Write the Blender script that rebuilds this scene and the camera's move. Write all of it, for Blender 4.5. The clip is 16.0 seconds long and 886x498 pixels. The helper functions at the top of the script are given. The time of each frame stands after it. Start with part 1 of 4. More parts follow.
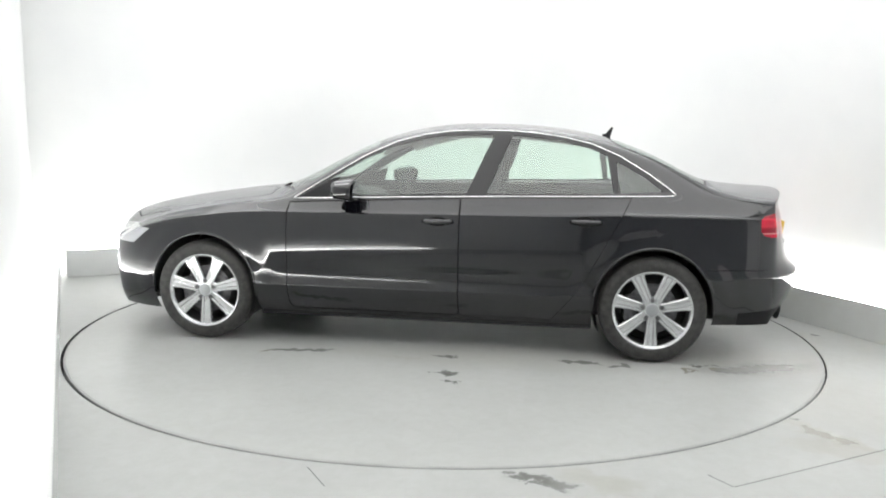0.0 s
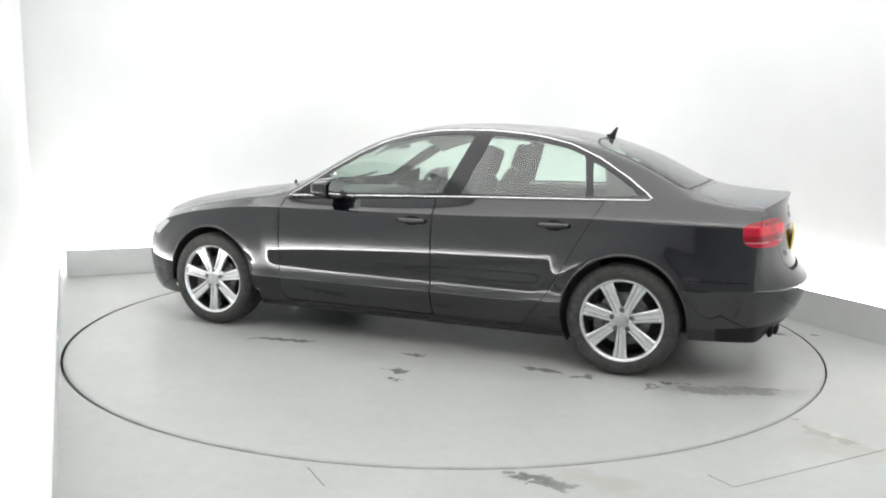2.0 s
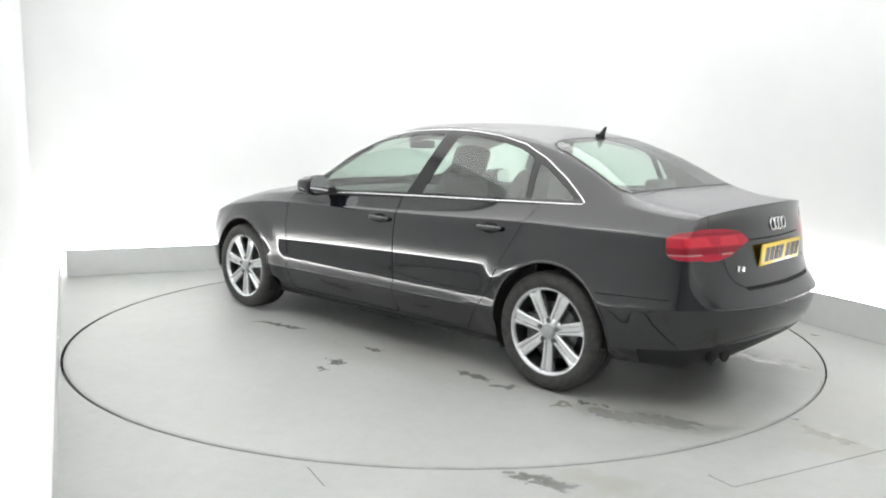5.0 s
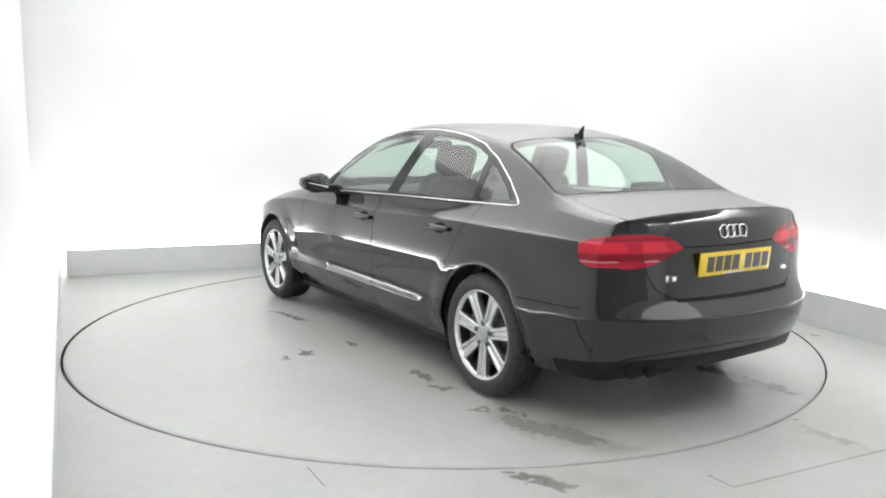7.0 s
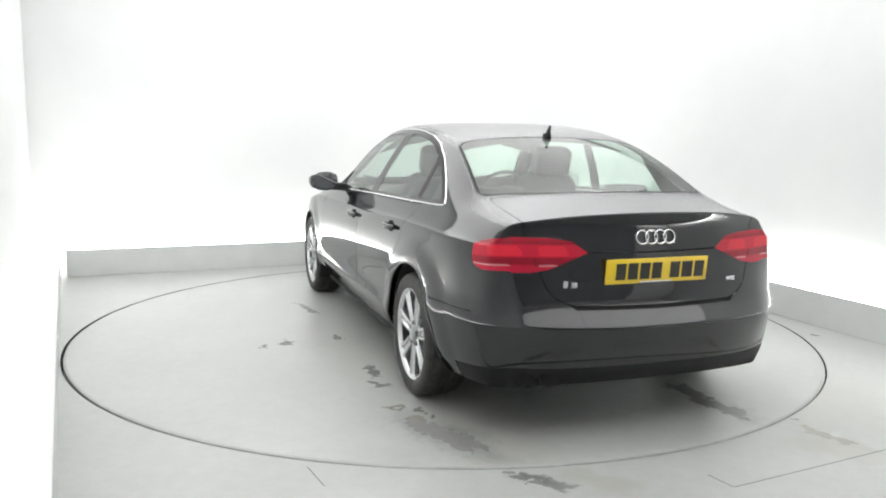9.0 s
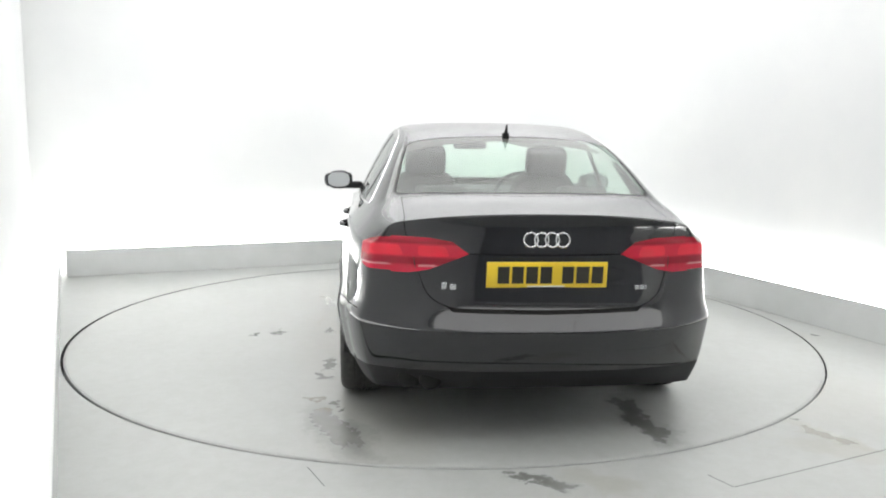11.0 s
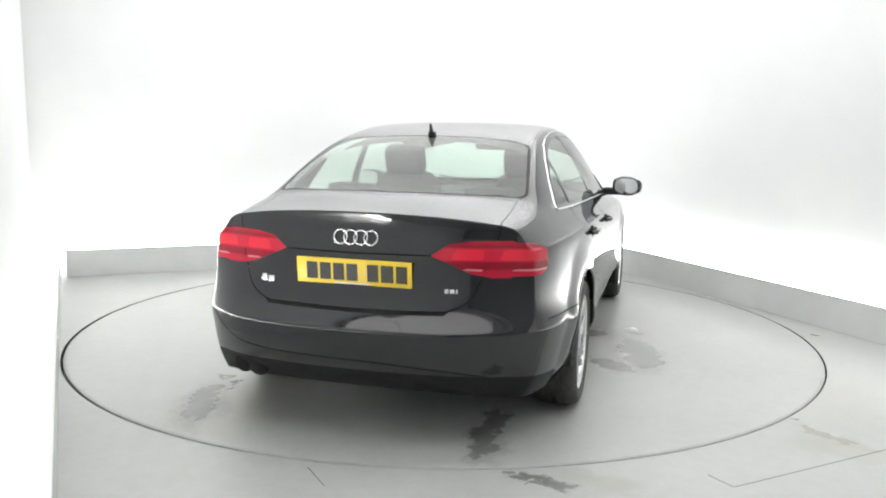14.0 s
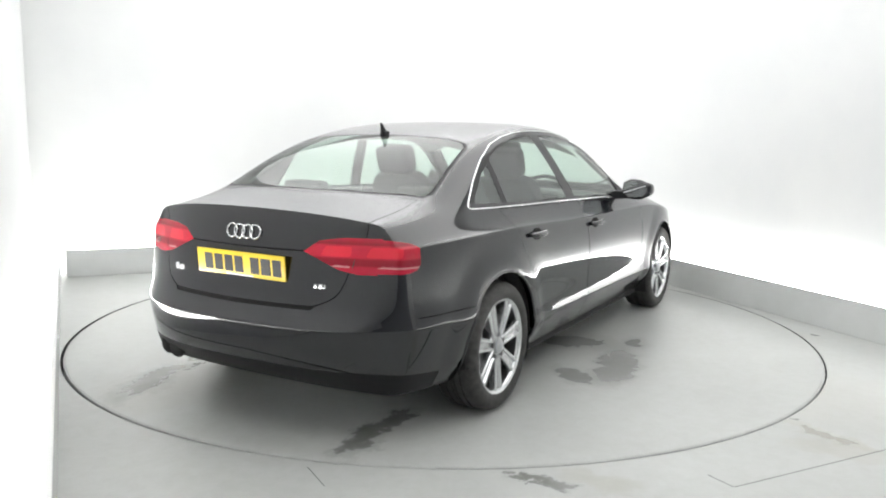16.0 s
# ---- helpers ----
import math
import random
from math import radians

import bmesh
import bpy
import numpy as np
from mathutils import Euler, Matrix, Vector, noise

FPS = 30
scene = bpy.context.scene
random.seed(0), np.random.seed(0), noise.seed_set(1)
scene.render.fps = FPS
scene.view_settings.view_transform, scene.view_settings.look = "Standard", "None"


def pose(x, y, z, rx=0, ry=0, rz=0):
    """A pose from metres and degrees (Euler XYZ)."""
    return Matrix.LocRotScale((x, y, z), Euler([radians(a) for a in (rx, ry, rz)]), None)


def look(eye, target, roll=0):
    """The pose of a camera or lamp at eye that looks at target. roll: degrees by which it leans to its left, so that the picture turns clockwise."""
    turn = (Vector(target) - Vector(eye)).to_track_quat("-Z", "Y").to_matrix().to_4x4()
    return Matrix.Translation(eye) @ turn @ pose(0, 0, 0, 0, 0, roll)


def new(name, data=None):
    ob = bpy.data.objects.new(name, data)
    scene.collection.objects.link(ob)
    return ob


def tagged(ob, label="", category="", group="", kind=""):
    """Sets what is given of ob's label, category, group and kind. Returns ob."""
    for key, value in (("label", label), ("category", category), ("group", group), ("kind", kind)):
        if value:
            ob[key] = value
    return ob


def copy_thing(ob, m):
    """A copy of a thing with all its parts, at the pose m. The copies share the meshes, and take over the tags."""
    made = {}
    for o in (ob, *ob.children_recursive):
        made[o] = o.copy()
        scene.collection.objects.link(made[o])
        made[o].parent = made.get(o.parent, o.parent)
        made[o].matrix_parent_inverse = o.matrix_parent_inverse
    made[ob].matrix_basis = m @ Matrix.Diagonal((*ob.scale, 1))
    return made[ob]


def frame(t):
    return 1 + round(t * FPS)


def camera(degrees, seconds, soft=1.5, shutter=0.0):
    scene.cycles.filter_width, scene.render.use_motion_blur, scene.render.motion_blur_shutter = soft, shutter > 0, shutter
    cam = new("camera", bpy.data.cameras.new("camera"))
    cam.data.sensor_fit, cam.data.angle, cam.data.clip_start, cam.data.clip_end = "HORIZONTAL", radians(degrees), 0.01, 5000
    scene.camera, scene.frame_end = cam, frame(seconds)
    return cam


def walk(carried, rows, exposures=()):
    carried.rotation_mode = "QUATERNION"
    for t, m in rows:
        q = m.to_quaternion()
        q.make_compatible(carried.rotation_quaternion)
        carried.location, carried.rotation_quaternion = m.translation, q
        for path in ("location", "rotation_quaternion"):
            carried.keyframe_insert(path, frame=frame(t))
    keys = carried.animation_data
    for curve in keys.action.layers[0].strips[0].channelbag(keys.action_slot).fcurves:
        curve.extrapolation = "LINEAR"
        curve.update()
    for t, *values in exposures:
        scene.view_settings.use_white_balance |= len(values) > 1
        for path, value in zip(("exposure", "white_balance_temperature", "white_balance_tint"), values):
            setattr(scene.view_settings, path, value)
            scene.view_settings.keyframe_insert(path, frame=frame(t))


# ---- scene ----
# A white photo studio with a motorised turntable; a black saloon car turns on it.
EYE = (0.0, -5.53, 1.362)
cam = camera(57.6, 16.0, soft=2.0)
VIEW = look(EYE, (-0.0165, -1.5729, 0.7768), 0.86)
walk(cam, [(0.0, VIEW), (16.0, VIEW)], exposures=[(0.0, 0.0), (16.0, 0.0)])

# the room: u runs along the back wall, w away from the camera
ROOM_TURN = radians(23.4)
LEFT, RIGHT, BACK, FRONT, TOP = -2.5, 2.52, 2.81, -5.9, 3.3
TABLE_R = 2.442
HUB = Vector((-0.006, 0.03, 0.0))   # the turntable's axle
TROUGH = 0.20
DOOR_R, DOOR_H = 1.75, 2.8


def rm(u, w, z=0.0):
    c, s = math.cos(ROOM_TURN), math.sin(ROOM_TURN)
    return Vector((u * c - w * s, u * s + w * c, z))


# ---- light ----
world = bpy.data.worlds.new("studio_world")
world.use_nodes = True
world.node_tree.nodes["Background"].inputs[0].default_value = (0.9, 0.95, 1.0, 1)
world.node_tree.nodes["Background"].inputs[1].default_value = 0.02
scene.world = world


# ---- materials ----
def material(name, colour, rough=0.5, metal=0.0, coat=0.0, spec=0.5):
    m = bpy.data.materials.new(name)
    m.use_nodes = True
    b = m.node_tree.nodes["Principled BSDF"]
    b.inputs["Base Color"].default_value = (*colour, 1)
    b.inputs["Roughness"].default_value = rough
    b.inputs["Metallic"].default_value = metal
    b.inputs["Coat Weight"].default_value = coat
    b.inputs["Coat Roughness"].default_value = 0.03
    b.inputs["Specular IOR Level"].default_value = spec
    return m


def nodes_of(m):
    return m.node_tree.nodes, m.node_tree.links, m.node_tree.nodes["Principled BSDF"]


def noise_node(m, scale, detail=4.0, rough=0.6, distort=0.0):
    n, l, _ = nodes_of(m)
    tc, t = n.new("ShaderNodeTexCoord"), n.new("ShaderNodeTexNoise")
    t.inputs["Scale"].default_value, t.inputs["Detail"].default_value = scale, detail
    t.inputs["Roughness"].default_value, t.inputs["Distortion"].default_value = rough, distort
    l.new(tc.outputs["Object"], t.inputs["Vector"])
    return t


def ramp(m, source, stops):
    n, l, _ = nodes_of(m)
    r = n.new("ShaderNodeValToRGB")
    while len(r.color_ramp.elements) < len(stops):
        r.color_ramp.elements.new(0.5)
    for e, (p, c) in zip(r.color_ramp.elements, stops):
        e.position, e.color = p, (*c, 1) if len(c) == 3 else c
    l.new(source, r.inputs[0])
    return r


def mottled(m, scale, dark, light, target="Base Color", lo=0.3, hi=0.7):
    """Vary a colour (or a number, given as greys) by a noise."""
    t = noise_node(m, scale)
    r = ramp(m, t.outputs["Fac"], [(lo, dark), (hi, light)])
    m.node_tree.links.new(r.outputs[0], m.node_tree.nodes["Principled BSDF"].inputs[target])
    return m


def bumped(m, scale, strength, distance=0.002):
    n, l, b = nodes_of(m)
    t, bp = noise_node(m, scale, 5.0), n.new("ShaderNodeBump")
    bp.inputs["Strength"].default_value, bp.inputs["Distance"].default_value = strength, distance
    l.new(t.outputs["Fac"], bp.inputs["Height"])
    l.new(bp.outputs[0], b.inputs["Normal"])
    return m


def glow(name, colour, strength):
    m = material(name, colour)
    b = m.node_tree.nodes["Principled BSDF"]
    b.inputs["Emission Color"].default_value, b.inputs["Emission Strength"].default_value = (*colour, 1), strength
    return m


WALL = bumped(mottled(material("white_wall_paint", (0.78, 0.79, 0.79), 0.6), 0.9, (0.70, 0.71, 0.715), (0.755, 0.76, 0.755)), 60, 0.05)
PLINTH = bumped(mottled(material("plinth_paint", (0.72, 0.74, 0.73), 0.22), 3.0, (0.58, 0.595, 0.585), (0.64, 0.65, 0.645)), 80, 0.08)
CEILING = mottled(material("ceiling_paint", (0.85, 0.85, 0.85), 0.7), 1.3, (0.82, 0.82, 0.82), (0.87, 0.87, 0.87))
LIGHT_PANEL = glow("light_diffuser", (1.0, 0.998, 0.995), 1.46)
TUBE = glow("trough_tube", (1.0, 0.997, 0.98), 32.0)
RIM_STEEL = mottled(material("worn_edge_steel", (0.4, 0.41, 0.40), 0.45), 8, (0.36, 0.37, 0.36), (0.46, 0.47, 0.46))
SHUTTER = bumped(mottled(material("roller_door_paint", (0.33, 0.34, 0.35), 0.5), 2.5, (0.30, 0.31, 0.32), (0.38, 0.39, 0.40)), 90, 0.1)
JOINT = material("joint_dirt", (0.16, 0.16, 0.155), 0.8)
PIT = material("gap_dirt", (0.02, 0.02, 0.02), 0.9)


def stained_floor(name, base, blots):
    """Painted concrete: cloudy grey-green, fine scuffs and stains of given place, size, turn, depth and tint."""
    m = material(name, base, 0.35)
    n, l, b = nodes_of(m)
    tc = n.new("ShaderNodeTexCoord")
    cloud = noise_node(m, 1.1, 6.0, 0.65)
    tint = ramp(m, cloud.outputs["Fac"], [(0.3, tuple(c * 0.93 for c in base)), (0.7, tuple(min(1, c * 1.05) for c in base))])
    scuff = noise_node(m, 14.0, 8.0, 0.75, 0.6)
    fine = ramp(m, scuff.outputs["Fac"], [(0.35, (0.93, 0.93, 0.92)), (0.6, (1, 1, 1))])
    mul = n.new("ShaderNodeMix")
    mul.data_type, mul.blend_type = "RGBA", "MULTIPLY"
    mul.inputs[0].default_value = 1.0
    l.new(tint.outputs[0], mul.inputs[6]), l.new(fine.outputs[0], mul.inputs[7])
    colour, wet = mul.outputs[2], None
    warp = noise_node(m, 7.0, 7.0, 0.68)
    centred = n.new("ShaderNodeVectorMath")
    centred.operation = "MULTIPLY_ADD"
    centred.inputs[1].default_value, centred.inputs[2].default_value = (0.30, 0.30, 0), (-0.15, -0.15, 0)
    l.new(warp.outputs["Color"], centred.inputs[0])
    moved = n.new("ShaderNodeVectorMath")
    l.new(tc.outputs["Object"], moved.inputs[0]), l.new(centred.outputs[0], moved.inputs[1])
    for x, y, sx, sy, turn, depth, stain in blots:
        mp = n.new("ShaderNodeMapping")
        mp.vector_type = "TEXTURE"
        mp.inputs["Location"].default_value, mp.inputs["Rotation"].default_value = (x, y, 0), (0, 0, radians(turn))
        mp.inputs["Scale"].default_value = (sx, sy, 1)
        l.new(moved.outputs[0], mp.inputs[0])
        flat = n.new("ShaderNodeVectorMath")
        flat.operation = "MULTIPLY"
        flat.inputs[1].default_value = (1, 1, 0)
        l.new(mp.outputs[0], flat.inputs[0])
        dist = n.new("ShaderNodeVectorMath")
        dist.operation = "LENGTH"
        l.new(flat.outputs[0], dist.inputs[0])
        rp = ramp(m, dist.outputs["Value"], [(0.35, (depth, depth, depth)), (0.8, (depth * 0.55, depth * 0.55, depth * 0.55)), (1.25, (0, 0, 0))])
        mx = n.new("ShaderNodeMix")
        mx.data_type = "RGBA"
        mx.inputs[7].default_value = (*stain, 1)
        l.new(rp.outputs[0], mx.inputs[0]), l.new(colour, mx.inputs[6])
        colour = mx.outputs[2]
        if wet is None:
            wet = rp.outputs[0]
        else:
            top = n.new("ShaderNodeMath")
            top.operation = "MAXIMUM"
            l.new(wet, top.inputs[0]), l.new(rp.outputs[0], top.inputs[1])
            wet = top.outputs[0]
    l.new(colour, b.inputs["Base Color"])
    gloss = n.new("ShaderNodeMapRange")
    gloss.inputs[3].default_value, gloss.inputs[4].default_value = 0.36, 0.16
    l.new(wet, gloss.inputs[0]), l.new(gloss.outputs[0], b.inputs["Roughness"])
    bump = n.new("ShaderNodeBump")
    bump.inputs["Strength"].default_value, bump.inputs["Distance"].default_value = 0.12, 0.002
    l.new(scuff.outputs["Fac"], bump.inputs["Height"]), l.new(bump.outputs[0], b.inputs["Normal"])
    return m


GREY = (0.432, 0.444, 0.432)
OIL, MUD, DAMP = (0.12, 0.12, 0.11), (0.29, 0.27, 0.215), (0.165, 0.165, 0.155)
TABLE_TOP = stained_floor("turntable_paint", GREY, [
    (-1.95, 0.50, 0.62, 0.34, 0, 0.22, MUD), (-0.55, 0.72, 1.2, 0.30, 4, 0.16, MUD), (-1.4, 0.1, 0.8, 0.6, 0, 0.10, MUD), (0.2, -1.35, 0.9, 0.4, 10, 0.12, DAMP),
    (-1.95, 0.70, 0.44, 0.125, 16, 0.56, DAMP), (-2.10, 0.58, 0.26, 0.09, 10, 0.45, DAMP), (-1.93, -0.75, 0.42, 0.085, 0, 0.72, DAMP), (-2.08, -0.79, 0.22, 0.10, 6, 0.5, DAMP),
    (-0.30, -1.36, 0.50, 0.15, 12, 0.66, DAMP), (0.08, -0.95, 0.22, 0.34, 20, 0.55, DAMP), (-0.62, -1.22, 0.24, 0.13, 50, 0.6, DAMP), (0.26, -1.30, 0.22, 0.09, 30, 0.5, DAMP),
    (-1.56, 0.80, 0.05, 0.022, 20, 0.8, MUD), (-1.63, 0.71, 0.045, 0.02, -10, 0.8, OIL), (-1.73, 0.75, 0.05, 0.025, 10, 0.75, MUD), (-1.71, 0.66, 0.035, 0.02, 0, 0.8, OIL),
    (0.80, 0.84, 0.26, 0.035, 12, 0.7, DAMP), (0.98, 0.88, 0.10, 0.03, 0, 0.5, MUD), (-0.18, 1.13, 0.075, 0.026, 4, 0.8, OIL), (-0.23, 1.26, 0.06, 0.022, -8, 0.75, OIL), (-0.13, 0.80, 0.075, 0.024, 8, 0.7, DAMP),
    (-0.94, 0.75, 0.17, 0.035, -8, 0.65, DAMP), (-1.15, 0.80, 0.09, 0.04, 20, 0.6, DAMP), (0.14, 0.86, 0.14, 0.02, 0, 0.35, MUD)])
FLOOR_PAINT = stained_floor("floor_paint", GREY, [
    (0.34, -2.50, 0.10, 0.035, -14, 0.8, OIL), (0.43, -2.54, 0.13, 0.055, -40, 0.75, DAMP), (0.62, -2.52, 0.20, 0.10, -30, 0.35, MUD), (1.69, -1.775, 0.028, 0.015, -20, 0.9, OIL),
    (1.77, -1.98, 0.28, 0.075, -54, 0.5, MUD), (1.72, -2.14, 0.25, 0.14, -30, 0.3, MUD), (2.35, 0.1, 0.10, 0.5, 24, 0.2, MUD), (2.0, -1.4, 0.75, 0.55, -40, 0.16, MUD), (2.55, -0.09, 0.045, 0.014, -36, 0.85, OIL)])


# ---- mesh helpers ----
def mesh_of(name, bm, mats, smooth=True):
    me = bpy.data.meshes.new(name)
    bm.to_mesh(me)
    bm.free()
    for mt in mats if isinstance(mats, (list, tuple)) else [mats]:
        me.materials.append(mt)
    if smooth:
        me.polygons.foreach_set("use_smooth", [True] * len(me.polygons))
    return me


def part(name, bm, mat, parent=None, label="", smooth=True):
    ob = new(name, mesh_of(name, bm, mat, smooth))
    ob.parent = parent
    if label:
        ob["label"] = label
    return ob


def crisp(ob, angle=35):
    ob.data.set_sharp_from_angle(angle=radians(angle))
    return ob


def box_bm(x0, x1, y0, y1, z0, z1, bevel=0.0, place=None):
    bm = bmesh.new()
    bmesh.ops.create_cube(bm, size=1)
    for v in bm.verts:
        v.co = Vector((x0 + (v.co.x + 0.5) * (x1 - x0), y0 + (v.co.y + 0.5) * (y1 - y0), z0 + (v.co.z + 0.5) * (z1 - z0)))
    if bevel:
        bmesh.ops.bevel(bm, geom=bm.edges[:], offset=bevel, segments=2, affect="EDGES", profile=0.5)
    if place is not None:
        bmesh.ops.transform(bm, matrix=place, verts=bm.verts[:])
    return bm


def tube_bm(points, radius, sides=8, closed=False):
    """A round bar along points."""
    bm, rings, pts = bmesh.new(), [], [Vector(p) for p in points]
    n = len(pts)
    for i, p in enumerate(pts):
        a = pts[(i - 1) % n] if closed or i else p
        b = pts[(i + 1) % n] if closed or i < n - 1 else p
        d = (b - a).normalized()
        side = d.cross(Vector((0, 0, 1)))
        side = side.normalized() if side.length > 1e-3 else Vector((1, 0, 0))
        up = side.cross(d)
        r = radius[i] if isinstance(radius, (list, tuple)) else radius
        rings.append([bm.verts.new(p + (side * math.cos(k * math.tau / sides) + up * math.sin(k * math.tau / sides)) * r) for k in range(sides)])
    for i in range(n if closed else n - 1):
        a, b = rings[i], rings[(i + 1) % n]
        for k in range(sides):
            bm.faces.new((a[k], a[(k + 1) % sides], b[(k + 1) % sides], b[k]))
    if not closed:
        bm.faces.new(rings[0][::-1]), bm.faces.new(rings[-1])
    bmesh.ops.recalc_face_normals(bm, faces=bm.faces[:])
    return bm


def lathe_bm(profile, steps=64, axis="Y"):
    """Turn (radius, along) pairs round an axis."""
    bm, rings = bmesh.new(), []
    for r, h in profile:
        ring = []
        for k in range(steps):
            a = k * math.tau / steps
            ring.append(bm.verts.new((r * math.cos(a), h, r * math.sin(a)) if axis == "Y" else (r * math.cos(a), r * math.sin(a), h)))
        rings.append(ring)
    for a, b in zip(rings, rings[1:]):
        for k in range(steps):
            bm.faces.new((a[k], a[(k + 1) % steps], b[(k + 1) % steps], b[k]))
    bmesh.ops.remove_doubles(bm, verts=bm.verts[:], dist=1e-5)
    bmesh.ops.recalc_face_normals(bm, faces=bm.faces[:])
    return bm


ROOM = Matrix.Rotation(ROOM_TURN, 4, "Z")

# ---- the studio ----
def build_floor():
    bm, steps = bmesh.new(), 240
    r0, off = TABLE_R + 0.0095, HUB + Vector((-0.004, -0.0075, 0))
    inner, deep, outer = [], [], []
    for k in range(steps):
        a = k * math.tau / steps
        d = Vector((math.cos(a), math.sin(a), 0))
        inner.append(bm.verts.new(d * r0 + off)), deep.append(bm.verts.new(d * r0 + off + Vector((0, 0, -0.06))))
        # the outer edge on the walls' outline
        c = Matrix.Rotation(-ROOM_TURN, 3, "Z") @ d
        reach = min((RIGHT + 0.3) / c.x if c.x > 1e-6 else 99, (LEFT - 0.3) / c.x if c.x < -1e-6 else 99,
                    (BACK + 0.3) / c.y if c.y > 1e-6 else 99, (FRONT - 0.2) / c.y if c.y < -1e-6 else 99)
        outer.append(bm.verts.new(d * reach))
    for k in range(steps):
        j = (k + 1) % steps
        bm.faces.new((inner[k], outer[k], outer[j], inner[j]))
        bm.faces.new((deep[k], inner[k], inner[j], deep[j])).material_index = 1
    bmesh.ops.recalc_face_normals(bm, faces=bm.faces[:])
    ob = part("floor", bm, [FLOOR_PAINT, PIT], smooth=False)
    tagged(ob, "grey painted concrete studio floor with scuffs", "floor", kind="structure")
    for (x0, y0), (x1, y1) in (((1.14, -2.548), (1.92, -2.155)), ((1.92, -2.155), (2.28, -1.975)), ((-0.549, -2.43), (-0.455, -2.60)), ((1.07, -2.436), (1.135, -2.546))):
        a, b = Vector((x0, y0, 0)), Vector((x1, y1, 0))
        line = box_bm(0, (b - a).length, -0.0022, 0.0022, -0.002, 0.0006, place=Matrix.Translation(a) @ Matrix.Rotation(math.atan2(y1 - y0, x1 - x0), 4, "Z"))
        part("joint", line, JOINT, ob, smooth=False)
    base = box_bm(LEFT - 0.3, RIGHT + 0.3, FRONT - 0.2, BACK + 0.3, -0.2, -0.06, place=ROOM)
    tagged(part("ground", base, PIT, smooth=False), "dark pit under the studio turntable", "ground", kind="structure")


def build_room():
    def wall(name, u0, u1, w0, w1, label):
        tagged(part(name, box_bm(u0, u1, w0, w1, -0.2, TOP, place=ROOM), WALL, smooth=False), label, "wall", kind="structure")
    l, r, b, f = LEFT - TROUGH, RIGHT + TROUGH, BACK + TROUGH, FRONT
    wall("wall_back", l - 0.2, r + 0.2, b, b + 0.2, "bright white seamless studio back wall")
    skew = ROOM @ Matrix.Translation((LEFT, BACK, 0)) @ Matrix.Rotation(radians(1.95), 4, "Z") @ Matrix.Translation((-LEFT, -BACK, 0))
    tagged(part("wall_left", box_bm(l - 0.25, l - 0.05, f - 0.3, b, -0.2, TOP, place=skew), WALL, smooth=False), "bright white studio side wall", "wall", kind="structure")
    # the far corner is rounded, floor to ceiling
    bm, rad, low, high = bmesh.new(), 0.9, [], []
    outline = [rm(r - rad + rad * math.sin(k / 24 * math.pi / 2), b - rad + rad * math.cos(k / 24 * math.pi / 2)) for k in range(25)] + [rm(r, b)]
    for p in outline:
        low.append(bm.verts.new((p.x, p.y, 0.30))), high.append(bm.verts.new((p.x, p.y, TOP)))
    for k in range(25):
        bm.faces.new((low[k], low[k + 1], high[k + 1], high[k])).smooth = k < 24
    bm.faces.new(low), bm.faces.new(high)
    bmesh.ops.recalc_face_normals(bm, faces=bm.faces[:])
    corner = crisp(part("wall_corner", bm, WALL))
    tagged(corner, "bright white coved corner of the studio walls", "wall", kind="structure")
    wall("wall_right", r, r + 0.2, f, b, "bright white studio side wall")
    # the wall behind the camera has the grey roller door by which the car came in
    wall("wall_front", DOOR_R, r + 0.2, f - 0.2, f, "white studio wall beside the roller door")
    tagged(part("lintel", box_bm(l - 0.2, DOOR_R, f - 0.2, f, DOOR_H, TOP, place=ROOM), WALL, smooth=False), "white wall over the roller door", "wall", kind="structure")
    door = tagged(part("door_1", box_bm(l - 0.2, DOOR_R, f - 0.12, f - 0.08, 0.0, DOOR_H, place=ROOM), SHUTTER, smooth=False), "closed grey metal roller door", "door", kind="structure")
    slat = mesh_of("slat", box_bm(l - 0.2, DOOR_R, f - 0.08, f - 0.055, 0.006, 0.091, 0.008, ROOM), SHUTTER, False)
    for k in range(int(DOOR_H / 0.0935)):
        ob = new("slat", slat)
        ob.parent, ob.location = door, (0, 0, k * 0.0935)
    tagged(part("ceiling", box_bm(l - 0.2, r + 0.2, f - 0.2, b + 0.2, TOP, TOP + 0.15, place=ROOM), CEILING, smooth=False),
           "white studio ceiling with light panels", "ceiling", kind="structure")
    # plinth boards stand before the walls and hide a light trough
    h, t = 0.245, 0.025

    def board(name, u0, u1, w0, w1):
        tagged(part(name, box_bm(u0, u1, w0, w1, 0.0, h, 0.004, ROOM), PLINTH, smooth=False), "pale grey plinth board along the wall", "trim", kind="structure")
    board("baseboard_back", LEFT, RIGHT, BACK, BACK + t)
    board("baseboard_right", RIGHT, RIGHT + t, FRONT + 0.01, BACK + t)
    board("baseboard_front", DOOR_R, RIGHT, FRONT + TROUGH, FRONT + TROUGH + t)
    tagged(part("baseboard_left", box_bm(LEFT - 0.05 - t, LEFT - 0.05, FRONT + 0.01, BACK + t, 0.0, h, 0.004, skew), PLINTH, smooth=False), "pale grey plinth board along the wall", "trim", kind="structure")

    def strip(u0, u1, w0, w1):
        tagged(part("strip_light", box_bm(u0, u1, w0, w1, 0.17, 0.236, 0.0, ROOM), TUBE, smooth=False),
               "white strip light hidden behind the plinth", "strip light", group="trough lights")
